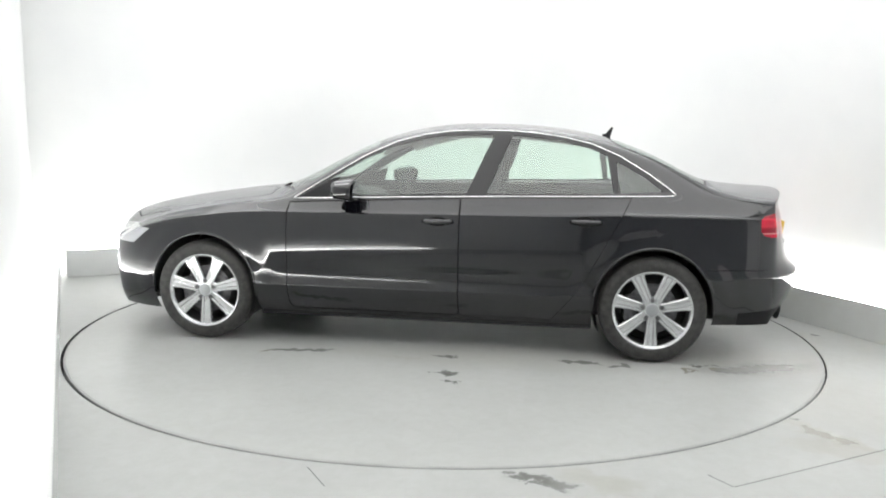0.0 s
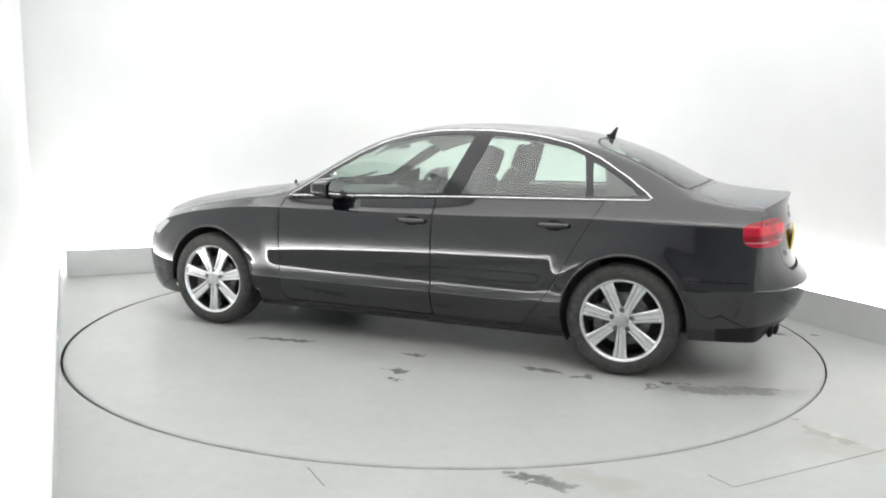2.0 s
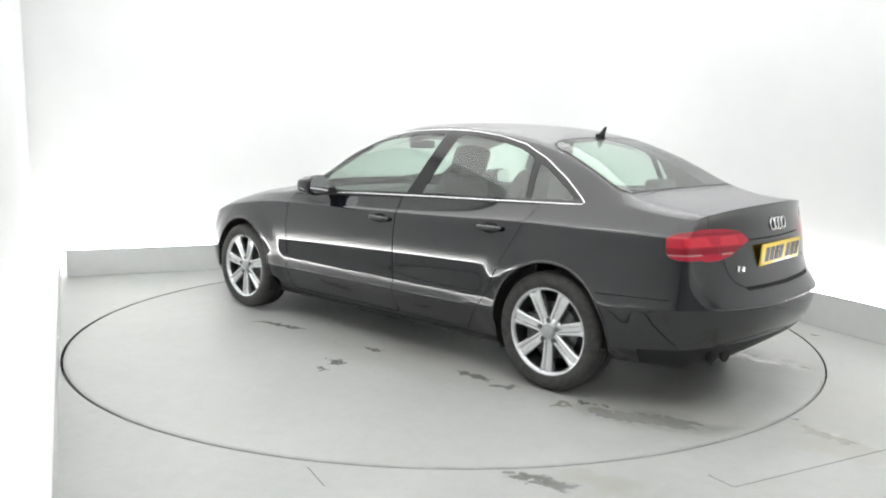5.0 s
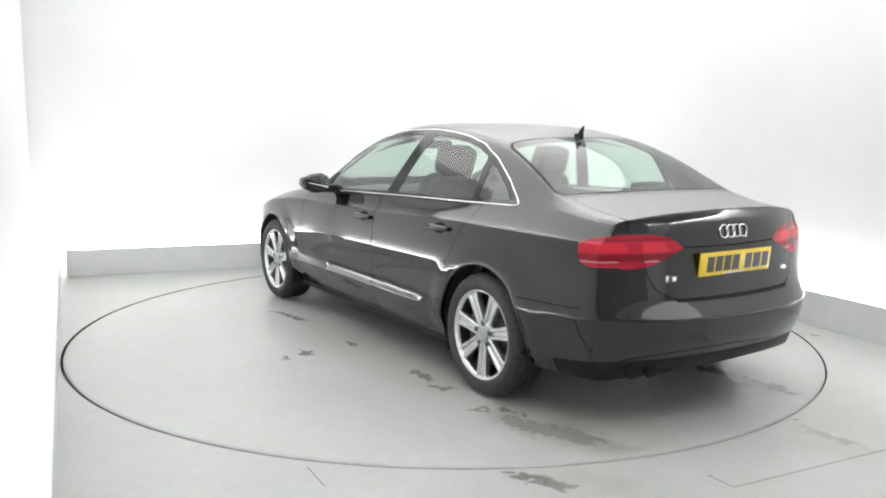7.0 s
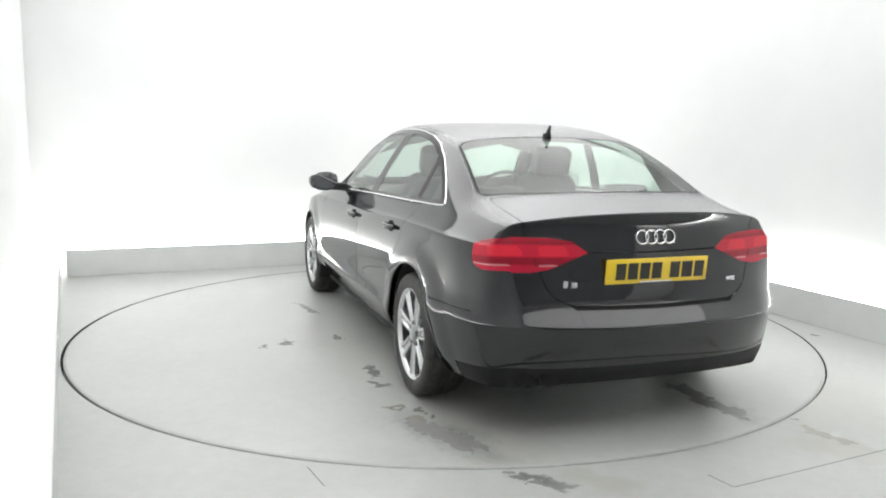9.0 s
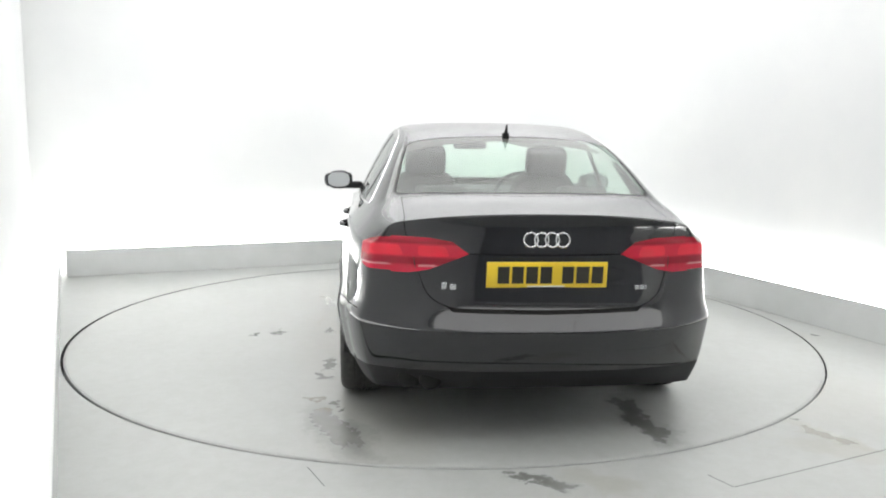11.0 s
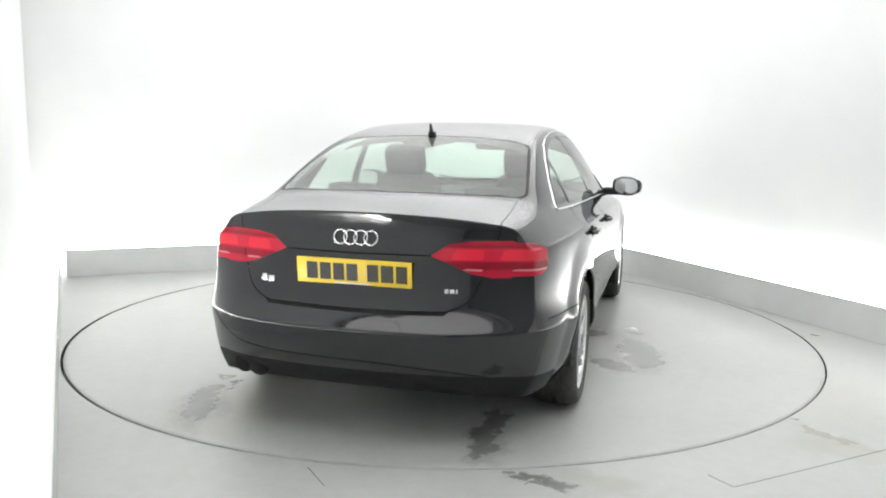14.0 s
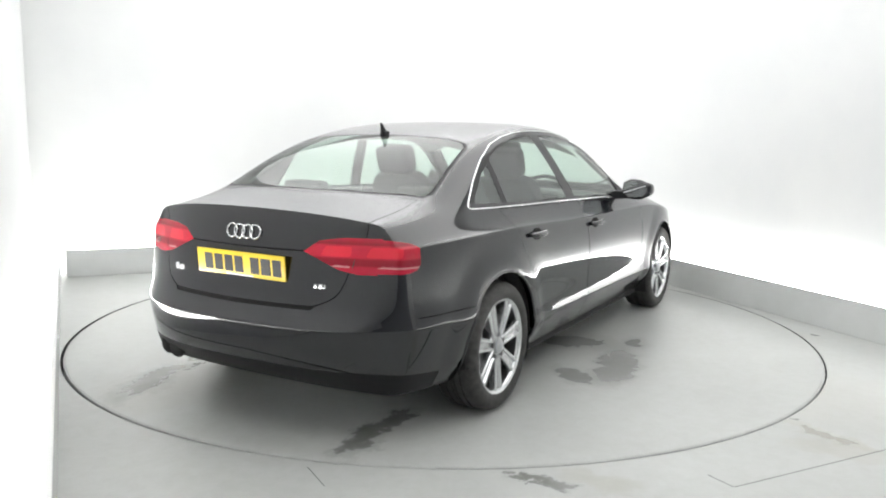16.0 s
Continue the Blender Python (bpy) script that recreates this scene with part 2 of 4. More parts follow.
    strip(LEFT + 0.1, RIGHT - 0.1, BACK + 0.10, BACK + 0.125)
    strip(RIGHT + 0.10, RIGHT + 0.125, FRONT + 0.3, BACK - 0.1)
    strip(DOOR_R + 0.1, RIGHT - 0.1, FRONT + 0.07, FRONT + 0.095)
    tagged(part("strip_light", box_bm(LEFT - 0.185, LEFT - 0.16, FRONT + 2.9, BACK - 0.1, 0.17, 0.236, 0.0, skew), TUBE, smooth=False), "white strip light hidden behind the plinth", "strip light", group="trough lights")


def build_ceiling_lights():
    first = None
    for i, (u, w) in enumerate([(-1.24, 1.5), (1.27, 1.5), (-1.24, -1.01), (1.27, -1.01), (-1.03, -3.52), (1.48, -3.52)]):
        m = ROOM @ Matrix.Translation((u, w, TOP - 0.06))
        if first is None:
            first = new("ceiling_light")
            tagged(first, "large white square ceiling softbox light", "ceiling light", group="studio ceiling lights")
            s = 1.25
            frame_bm = bmesh.new()
            for x0, x1, y0, y1 in [(-s, s, -s, -s + 0.02), (-s, s, s - 0.02, s), (-s, -s + 0.02, -s + 0.02, s - 0.02), (s - 0.02, s, -s + 0.02, s - 0.02)]:
                b = box_bm(x0, x1, y0, y1, -0.04, 0.058)
                tmp = bpy.data.meshes.new("tmp")
                b.to_mesh(tmp), b.free()
                frame_bm.from_mesh(tmp)
                bpy.data.meshes.remove(tmp)
            part("frame", frame_bm, PLINTH, first, smooth=False)
            part("diffuser", box_bm(-s, s, -s, s, -0.062, -0.042), LIGHT_PANEL, first, smooth=False)
            first.matrix_basis = m
        else:
            copy_thing(first, m)


def build_turntable():
    root = new("turntable")
    r = TABLE_R - 0.012
    crisp(part("plate", lathe_bm([(0.0, -0.05), (r, -0.05), (r, -0.001), (r - 0.001, 0.0), (0.0, 0.0)], 240, "Z"), TABLE_TOP, root))
    crisp(part("rim", lathe_bm([(r + 0.001, -0.05), (TABLE_R, -0.05), (TABLE_R, -0.004), (TABLE_R - 0.004, -0.001), (r + 0.001, -0.001), (r + 0.001, -0.05)], 240, "Z"), RIM_STEEL, root, "worn steel edge ring"))
    return tagged(root, "large round grey painted turntable with damp stains", "turntable")


build_floor()
build_room()
build_ceiling_lights()
turntable = build_turntable()

# ---- the car ----
PAINT = material("black_metallic_paint", (0.004, 0.004, 0.005), 0.4, 0.0, 1.0, 0.02)
PAINT.node_tree.nodes["Principled BSDF"].inputs["Coat IOR"].default_value = 1.70
n_, l_, b_ = nodes_of(PAINT)
flake = noise_node(PAINT, 900, 2.0)
l_.new(ramp(PAINT, flake.outputs["Fac"], [(0.4, (0.0015, 0.0017, 0.003)), (0.75, (0.005, 0.006, 0.010))]).outputs[0], b_.inputs["Base Color"])
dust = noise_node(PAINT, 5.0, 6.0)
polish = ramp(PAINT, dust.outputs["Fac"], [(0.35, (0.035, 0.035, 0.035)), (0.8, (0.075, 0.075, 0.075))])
# fine drops and dust roughen the coat of the level panels
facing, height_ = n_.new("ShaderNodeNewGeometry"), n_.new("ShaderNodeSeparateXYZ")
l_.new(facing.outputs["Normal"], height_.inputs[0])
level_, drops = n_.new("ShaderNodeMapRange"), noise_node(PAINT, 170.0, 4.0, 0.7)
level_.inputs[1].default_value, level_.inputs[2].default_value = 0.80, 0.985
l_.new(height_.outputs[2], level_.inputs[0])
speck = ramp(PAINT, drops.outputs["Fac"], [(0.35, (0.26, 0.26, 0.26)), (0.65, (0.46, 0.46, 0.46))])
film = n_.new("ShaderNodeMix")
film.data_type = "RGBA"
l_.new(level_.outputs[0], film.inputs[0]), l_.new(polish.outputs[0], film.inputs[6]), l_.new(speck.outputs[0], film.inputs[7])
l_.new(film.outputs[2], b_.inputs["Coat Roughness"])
# level panels also get a paler base colour, standing in for reflected bright walls
dust_sheen = n_.new("ShaderNodeMix")
dust_sheen.data_type = "RGBA"
dust_sheen.inputs[7].default_value = (0.15, 0.152, 0.158, 1)
l_.new(level_.outputs[0], dust_sheen.inputs[0]), l_.new(b_.inputs["Base Color"].links[0].from_socket, dust_sheen.inputs[6])
l_.new(dust_sheen.outputs[2], b_.inputs["Base Color"])
TRIM = bumped(material("black_plastic", (0.010, 0.010, 0.011), 0.5, 0.0, 0.0, 0.25), 400, 0.15, 0.0005)
RUBBER = bumped(mottled(material("tyre_rubber", (0.03, 0.03, 0.032), 0.75), 30, (0.022, 0.022, 0.022), (0.050, 0.049, 0.046)), 300, 0.2, 0.0008)
GLOSS_BLACK = material("gloss_black_trim", (0.008, 0.008, 0.009), 0.12)
CHROME = material("polished_chrome", (0.80, 0.80, 0.80), 0.14, 1.0)
ALLOY = mottled(material("silver_alloy", (0.62, 0.63, 0.64), 0.26, 0.75, 0.4), 12, (0.57, 0.58, 0.59), (0.68, 0.69, 0.70))
STEEL = mottled(material("brake_steel", (0.12, 0.12, 0.125), 0.45, 1.0), 40, (0.08, 0.08, 0.085), (0.16, 0.16, 0.165))
GAP = material("shut_gap", (0.004, 0.004, 0.004), 0.9)
FABRIC = bumped(mottled(material("charcoal_seat_cloth", (0.035, 0.035, 0.038), 0.85), 90, (0.025, 0.025, 0.027), (0.05, 0.05, 0.054)), 60, 0.15, 0.001)
DASH = bumped(material("dark_dash_plastic", (0.05, 0.05, 0.052), 0.6), 300, 0.2, 0.0006)
LINER = material("pale_roof_lining", (0.42, 0.42, 0.40), 0.9)
DARK_INSIDE = material("dark_cabin_lining", (0.03, 0.03, 0.032), 0.8)


def glass_material(name, tint, body=0.0):
    m = bpy.data.materials.new(name)
    m.use_nodes = True
    n, l = m.node_tree.nodes, m.node_tree.links
    n.remove(n["Principled BSDF"])
    clear, gloss, mix, edge = n.new("ShaderNodeBsdfTransparent"), n.new("ShaderNodeBsdfGlossy"), n.new("ShaderNodeMixShader"), n.new("ShaderNodeLayerWeight")
    clear.inputs[0].default_value = (*tint, 1)
    gloss.inputs["Roughness"].default_value = 0.02
    edge.inputs["Blend"].default_value = 0.5
    power, fr = n.new("ShaderNodeMath"), n.new("ShaderNodeMath")
    power.operation, fr.operation = "POWER", "MULTIPLY_ADD"
    power.inputs[1].default_value, fr.inputs[1].default_value, fr.inputs[2].default_value = 5.0, 0.90, 0.09
    l.new(edge.outputs["Facing"], power.inputs[0]), l.new(power.outputs[0], fr.inputs[0])
    l.new(fr.outputs[0], mix.inputs[0]), l.new(clear.outputs[0], mix.inputs[1]), l.new(gloss.outputs[0], mix.inputs[2])
    # a pale diffuse share imitates the bright reflection haze on the panes
    dull, hazed = n.new("ShaderNodeBsdfDiffuse"), n.new("ShaderNodeMixShader")
    dull.inputs[0].default_value, hazed.inputs[0].default_value = (0.75, 0.77, 0.76, 1), body
    l.new(mix.outputs[0], hazed.inputs[1]), l.new(dull.outputs[0], hazed.inputs[2])
    l.new(hazed.outputs[0], n["Material Output"].inputs[0])
    return m


GLASS = glass_material("tinted_green_glass", (0.78, 0.90, 0.83), 0.08)
REAR_GLASS = glass_material("tinted_rear_glass", (0.72, 0.85, 0.78), 0.05)


def curve(table):
    """A smooth curve through (x, value) pairs (monotone cubic)."""
    pts = sorted(table)
    xs, ys = [p[0] for p in pts], [p[1] for p in pts]
    n = len(xs)
    d = [(ys[i + 1] - ys[i]) / (xs[i + 1] - xs[i]) for i in range(n - 1)]
    m = [d[0]] + [0 if d[i - 1] * d[i] <= 0 else 2 * d[i - 1] * d[i] / (d[i - 1] + d[i]) for i in range(1, n - 1)] + [d[-1]]

    def f(x):
        x = min(max(x, xs[0]), xs[-1])
        i = min(max(0, int(np.searchsorted(xs, x)) - 1), n - 2)
        h = xs[i + 1] - xs[i]
        t = (x - xs[i]) / h
        return ((2 * t**3 - 3 * t**2 + 1) * ys[i] + (t**3 - 2 * t**2 + t) * h * m[i] + (3 * t**2 - 2 * t**3) * ys[i + 1] + (t**3 - t**2) * h * m[i + 1])
    return f


# long feature lines of the body (x forward from the middle of the wheelbase)
spine = curve([(-2.24, 1.016), (-2.1, 1.0165), (-2.03, 1.0175), (-1.95, 1.024), (-1.82, 1.044), (-1.74, 1.070), (-1.6, 1.135), (-1.425, 1.225), (-1.25, 1.292), (-1.1, 1.338), (-0.85, 1.386),
               (-0.6, 1.407), (-0.35, 1.413), (-0.1, 1.406), (0.14, 1.369), (0.34, 1.315), (0.55, 1.224), (0.76, 1.118), (0.95, 1.018), (1.06, 0.978),
               (1.2, 0.950), (1.4, 0.929), (1.62, 0.897), (1.85, 0.848), (2.05, 0.79), (2.2, 0.71)])
rail_z = curve([(-2.24, 0.964), (-2.1, 0.972), (-2.03, 0.979), (-1.95, 0.990), (-1.85, 1.010), (-1.686, 1.06), (-1.547, 1.135), (-1.374, 1.218), (-1.2, 1.283), (-1.03, 1.325), (-0.85, 1.355),
                (-0.68, 1.374), (-0.5, 1.384), (-0.32, 1.385), (-0.14, 1.376), (0.04, 1.342), (0.22, 1.291), (0.41, 1.213), (0.6, 1.104), (0.81, 0.977), (0.92, 0.935),
                (1.05, 0.912), (1.2, 0.896), (1.48, 0.848), (1.64, 0.815), (1.8, 0.775), (1.92, 0.735), (2.05, 0.675), (2.2, 0.60)])
rail_y = curve([(-2.24, 0.60), (-1.95, 0.625), (-1.69, 0.62), (-1.5, 0.605), (-1.2, 0.578), (-0.85, 0.568), (-0.3, 0.580), (0.04, 0.596), (0.22, 0.609), (0.41, 0.634), (0.6, 0.660),
                (0.81, 0.69), (0.92, 0.70), (1.2, 0.72), (1.5, 0.715), (1.8, 0.68), (2.0, 0.61), (2.2, 0.50)])
belt_z = curve([(-2.24, 0.925), (-2.1, 0.94), (-1.95, 0.958), (-1.75, 0.982), (-1.52, 0.992), (-1.2, 0.983), (-0.53, 0.968), (0.18, 0.946), (0.54, 0.929), (0.8, 0.914), (0.92, 0.898),
                (1.2, 0.872), (1.5, 0.824), (1.8, 0.755), (1.95, 0.71), (2.05, 0.655), (2.2, 0.57)])
belt_y = curve([(-2.24, 0.64), (-2.1, 0.68), (-2.0, 0.70), (-1.8, 0.725), (-1.54, 0.745), (-1.3, 0.768), (-1.0, 0.788), (-0.6, 0.80), (0.0, 0.805), (0.5, 0.80), (0.9, 0.79), (1.2, 0.785),
                (1.5, 0.78), (1.8, 0.74), (2.0, 0.67), (2.2, 0.55)])
tornado_z = curve([(-2.2, 0.862), (-2.0, 0.872), (-1.84, 0.878), (-1.2, 0.883), (-0.87, 0.874), (-0.37, 0.858), (0.33, 0.848), (0.88, 0.841), (1.18, 0.828), (1.4, 0.80), (1.6, 0.772),
                   (1.79, 0.725), (1.95, 0.67), (2.1, 0.60), (2.2, 0.54)])
width = curve([(-2.12, 0.775), (-2.05, 0.812), (-1.95, 0.846), (-1.8, 0.872), (-1.6, 0.890), (-1.4, 0.895), (-1.1, 0.898), (-0.7, 0.898), (0.0, 0.897), (0.6, 0.898), (1.0, 0.898), (1.4, 0.895),
               (1.6, 0.884), (1.8, 0.855), (1.95, 0.80), (2.1, 0.70), (2.2, 0.58)])
LEVEL_Z = {  # heights of the flank's lines at the tail, the doors and the nose
    "tail": [0.235, 0.31, 0.41, 0.48, 0.533, 0.594, 0.655], "door": [0.165, 0.24, 0.312, 0.380, 0.432, 0.515, 0.68], "nose": [0.17, 0.23, 0.30, 0.36, 0.43, 0.50, 0.56]}
LEVEL_Y = {
    "tail": [-0.075, -0.034, -0.014, -0.003, 0.006, -0.014, -0.024], "door": [-0.125, -0.066, -0.026, -0.001, -0.0145, -0.011, 0.001], "nose": [-0.09, -0.04, -0.02, -0.01, 0.0, -0.002, -0.01]}
BACK_X = -2.105   # where the flank turns into the tail
NOSE_X = 2.095


def smooth01(t):
    t = min(1.0, max(0.0, t))
    return t * t * (3 - 2 * t)


def section(x):
    """The half section at x, from the sill's foot to the roof's middle: 10 flank points, then 6 over the top."""
    k_tail, k_nose = smooth01((-0.98 - x) / 0.8), smooth01((x - 1.0) / 0.85)
    pts, w = [], width(x)
    for i in range(7):
        z = LEVEL_Z["door"][i] * (1 - k_tail - k_nose) + LEVEL_Z["tail"][i] * k_tail + LEVEL_Z["nose"][i] * k_nose
        y = LEVEL_Y["door"][i] * (1 - k_tail - k_nose) + LEVEL_Y["tail"][i] * k_tail + LEVEL_Y["nose"][i] * k_nose
        pts.append((w + y, z))
    tz, by, bz = tornado_z(x), belt_y(x), belt_z(x)
    ty = w - 0.032 - 0.014 * k_tail
    pts += [(ty, tz), (ty * 0.72 + by * 0.28 - 0.004, tz + 0.016), (by, bz)]
    ry, rz, sz = rail_y(x), rail_z(x), spine(x)
    for f, bow in ((0.36, 0.012), (0.74, 0.012)):
        pts.append((by + (ry - by) * f + bow, bz + (rz - bz) * f))
    pts.append((ry, rz))
    for f, c in ((0.72, 0.58), (0.38, 0.90), (0.0, 1.0)):
        pts.append((ry * f, rz + (sz - rz) * c))
    return pts


def ring(x):
    """The section as points in space; over the tail and nose the middle reaches further out."""
    out = []
    back, fore = smooth01((-1.75 - x) / 0.36) * 0.135, smooth01((x - 1.55) / 0.57) * 0.125
    for i, (y, z) in enumerate(section(x)):
        bulge = (1 - min(1, abs(y) / 0.66) ** 2.2) if i >= 9 else 0
        out.append(Vector((x - back * bulge + fore * bulge, y, z)))
    return out


tail_face = curve([(0.0, -2.0), (0.235, -2.17), (0.31, -2.285), (0.41, -2.345), (0.48, -2.362), (0.533, -2.368), (0.594, -2.303), (0.655, -2.262), (0.86, -2.252), (0.91, -2.232), (0.95, -2.236), (1.0, -2.24)])
nose_face = curve([(0.0, 2.16), (0.17, 2.195), (0.24, 2.225), (0.36, 2.245), (0.43, 2.25), (0.56, 2.243), (0.7, 2.225), (0.8, 2.16)])


def body_cage():
    xs = [BACK_X, -2.075, -2.03, -1.95, -1.86, -1.78, -1.70, -1.6, -1.5, -1.4, -1.3, -1.2, -1.1, -1.0, -0.85, -0.7, -0.5, -0.3, -0.1, 0.1, 0.25, 0.4, 0.55, 0.7, 0.82, 0.92, 1.02, 1.12, 1.25, 1.4, 1.55, 1.7, 1.85, 1.95, 2.04, NOSE_X]
    bm = bmesh.new()
    crease = bm.edges.layers.float.new("crease_edge")
    rings = [ring(x) for x in xs]
    n = len(rings[0])
    grid = {}

    def vert(s, i, j):
        """s: -1 or 1, the side; i: station; j: point of the section."""
        if j == n - 1:
            s = 1
        if (s, i, j) not in grid:
            p = rings[i][j]
            grid[s, i, j] = bm.verts.new((p.x, p.y * s, p.z))
        return grid[s, i, j]

    for s in (1, -1):
        for i in range(len(xs) - 1):
            for j in range(n - 1):
                bm.faces.new((vert(s, i, j), vert(s, i, j + 1), vert(s, i + 1, j + 1), vert(s, i + 1, j)))
    # end faces: rows are the flank's levels, columns the top's points
    for end, face in ((0, tail_face), (len(xs) - 1, nose_face)):
        r = rings[end]
        cap = {}

        def cv(s, row, col):
            if row == 9:
                return vert(s, end, 9 + col)
            if col == 0:
                return vert(s, end, row)
            if col == 6:
                s = 1
            if (s, row, col) not in cap:
                side, top = r[row], r[9 + col]
                f = (1.0, 0.90, 0.80, 0.69, 0.5, 0.26, 0.0)[col]
                yt = top.y / r[9].y
                lift = (row / 9.0) ** 2
                f = f * (1 - lift) + yt * lift
                z = side.z + (top.z - r[9].z) * smooth01((row - 6) / 3.0)
                c = face(side.z)
                x = c + (side.x - c) * f ** 3.0
                if row >= 7:
                    t = (row - 6) / 3.0
                    x = x * (1 - t) + (top.x + (0.012, 0.026)[row - 7]) * t
                cap[s, row, col] = bm.verts.new((x, f * side.y * s, z))
            return cap[s, row, col]
        for s in (1, -1):
            for row in range(9):
                for col in range(6):
                    bm.faces.new((cv(s, row, col), cv(s, row, col + 1), cv(s, row + 1, col + 1), cv(s, row + 1, col)))
            if end == 0:
                for col in range(6):
                    # the bumper's shelf and the boot lid's lip
                    bm.edges.get((cv(s, 4, col), cv(s, 4, col + 1)))[crease] = (0.7, 0.85, 0.95, 1.0, 1.0, 1.0)[col]
                    bm.edges.get((cv(s, 9, col), cv(s, 9, col + 1)))[crease] = (0.55, 0.8, 0.95, 1.0, 1.0, 1.0)[col]
    for s in (1, -1):
        for i in range(len(xs) - 1):
            for j, amount in ((7, 0.55), (3, 0.5)):
                if j == 3 and not -1.0 < xs[i] < 0.95:
                    if xs[i] < -1.9:
                        # the bumper's shelf runs out along the flank
                        bm.edges.get((vert(s, i, 4), vert(s, i + 1, 4)))[crease] = min(0.6, (-1.85 - xs[i]) * 2.6)
                    continue
                e = bm.edges.get((vert(s, i, j), vert(s, i + 1, j)))
                e[crease] = amount
    bmesh.ops.recalc_face_normals(bm, faces=bm.faces[:])
    return bm


def subdivided(bm, levels):
    me = bpy.data.meshes.new("cage")
    bm.to_mesh(me)
    bm.free()
    ob = new("cage", me)
    mod = ob.modifiers.new("s", "SUBSURF")
    mod.levels = mod.render_levels = levels
    dg = bpy.context.evaluated_depsgraph_get()
    out = bmesh.new()
    out.from_mesh(ob.evaluated_get(dg).to_mesh())
    bpy.data.objects.remove(ob), bpy.data.meshes.remove(me)
    return out


def split(bm, ids, take, poly, axis, give, where=lambda c: True):
    """Cut the faces whose id is in take by a convex outline seen along an axis; those inside get the id give."""
    a, b = [(1, 2), (0, 2), (0, 1)][axis]
    area = sum(p[0] * q[1] - q[0] * p[1] for p, q in zip(poly, poly[1:] + poly[:1]))
    if area < 0:
        poly = poly[::-1]
    lo = (min(p[0] for p in poly) - 0.1, min(p[1] for p in poly) - 0.1)
    hi = (max(p[0] for p in poly) + 0.1, max(p[1] for p in poly) + 0.1)
    inside = []
    for f in bm.faces:
        if f[ids] in take:
            c = f.calc_center_median()
            if lo[0] < c[a] < hi[0] and lo[1] < c[b] < hi[1] and where(c):
                inside.append(f)
    for p, q in zip(poly, poly[1:] + poly[:1]):
        if not inside:
            break
        nrm = Vector((0, 0, 0))
        nrm[a], nrm[b] = q[1] - p[1], -(q[0] - p[0])
        if nrm.length < 1e-9:
            continue
        co = Vector((0, 0, 0))
        co[a], co[b] = p
        nrm.normalize()
        crossing = [f for f in inside if min((v.co - co).dot(nrm) for v in f.verts) < -1e-6 and max((v.co - co).dot(nrm) for v in f.verts) > 1e-6]
        kept = [f for f in inside if f not in set(crossing)]
        if crossing:
            geom = list(set(crossing) | {e for f in crossing for e in f.edges} | {v for f in crossing for v in f.verts})
            res = bmesh.ops.bisect_plane(bm, geom=geom, dist=1e-6, plane_co=co, plane_no=nrm)
            kept += [g for g in res["geom"] if isinstance(g, bmesh.types.BMFace)]
        inside = [f for f in dict.fromkeys(kept) if f.is_valid and (f.calc_center_median() - co).dot(nrm) <= 0]
    for f in inside:
        f[ids] = give


def grown(poly, d):
    """A convex outline moved outwards by d."""
    area = sum(p[0] * q[1] - q[0] * p[1] for p, q in zip(poly, poly[1:] + poly[:1]))
    if area < 0:
        poly = poly[::-1]
    out, n = [], len(poly)
    for i in range(n):
        p, c, q = Vector(poly[i - 1]), Vector(poly[i]), Vector(poly[(i + 1) % n])
        d1, d2 = (c - p).normalized(), (q - c).normalized()
        n1, n2 = Vector((d1.y, -d1.x)), Vector((d2.y, -d2.x))
        m = n1 + n2
        out.append(tuple(c + m * (d / max(0.3, 1 + n1.dot(n2)))))
    return out


def rounded(poly, r, steps=4):
    """Round the corners of an outline; r is a number or one for each corner."""
    out, n = [], len(poly)
    for i in range(n):
        p, c, q = Vector(poly[i - 1]), Vector(poly[i]), Vector(poly[(i + 1) % n])
        ri = r[i] if isinstance(r, (list, tuple)) else r
        if ri <= 0:
            out.append(tuple(c))
            continue
        a = c + (p - c).normalized() * min(ri, (p - c).length * 0.48)
        b = c + (q - c).normalized() * min(ri, (q - c).length * 0.48)
        for k in range(steps + 1):
            t = k / steps
            out.append(tuple(a * (1 - t) ** 2 + c * 2 * t * (1 - t) + b * t * t))
    return out


# outlines on the flank, (x, z)
DLO = [(0.83, 0.921), (0.777, 0.957), (0.682, 1.019), (0.569, 1.09), (0.383, 1.200), (0.201, 1.284), (0.021, 1.332), (-0.157, 1.355), (-0.334, 1.362), (-0.508, 1.362), (-0.682, 1.350),
       (-0.854, 1.327), (-1.025, 1.288), (-1.197, 1.215), (-1.369, 1.112), (-1.49, 1.025), (-1.518, 1.000), (-1.505, 0.990), (-1.2, 0.983), (-0.53, 0.968), (0.18, 0.946), (0.54, 0.931)]
ARCH_Z = 0.322


def arch(x, r=0.354, squash=1.01):
    return [(x + r * math.cos(k * math.tau / 40), ARCH_Z + 0.012 + r * squash * math.sin(k * math.tau / 40)) for k in range(40)]


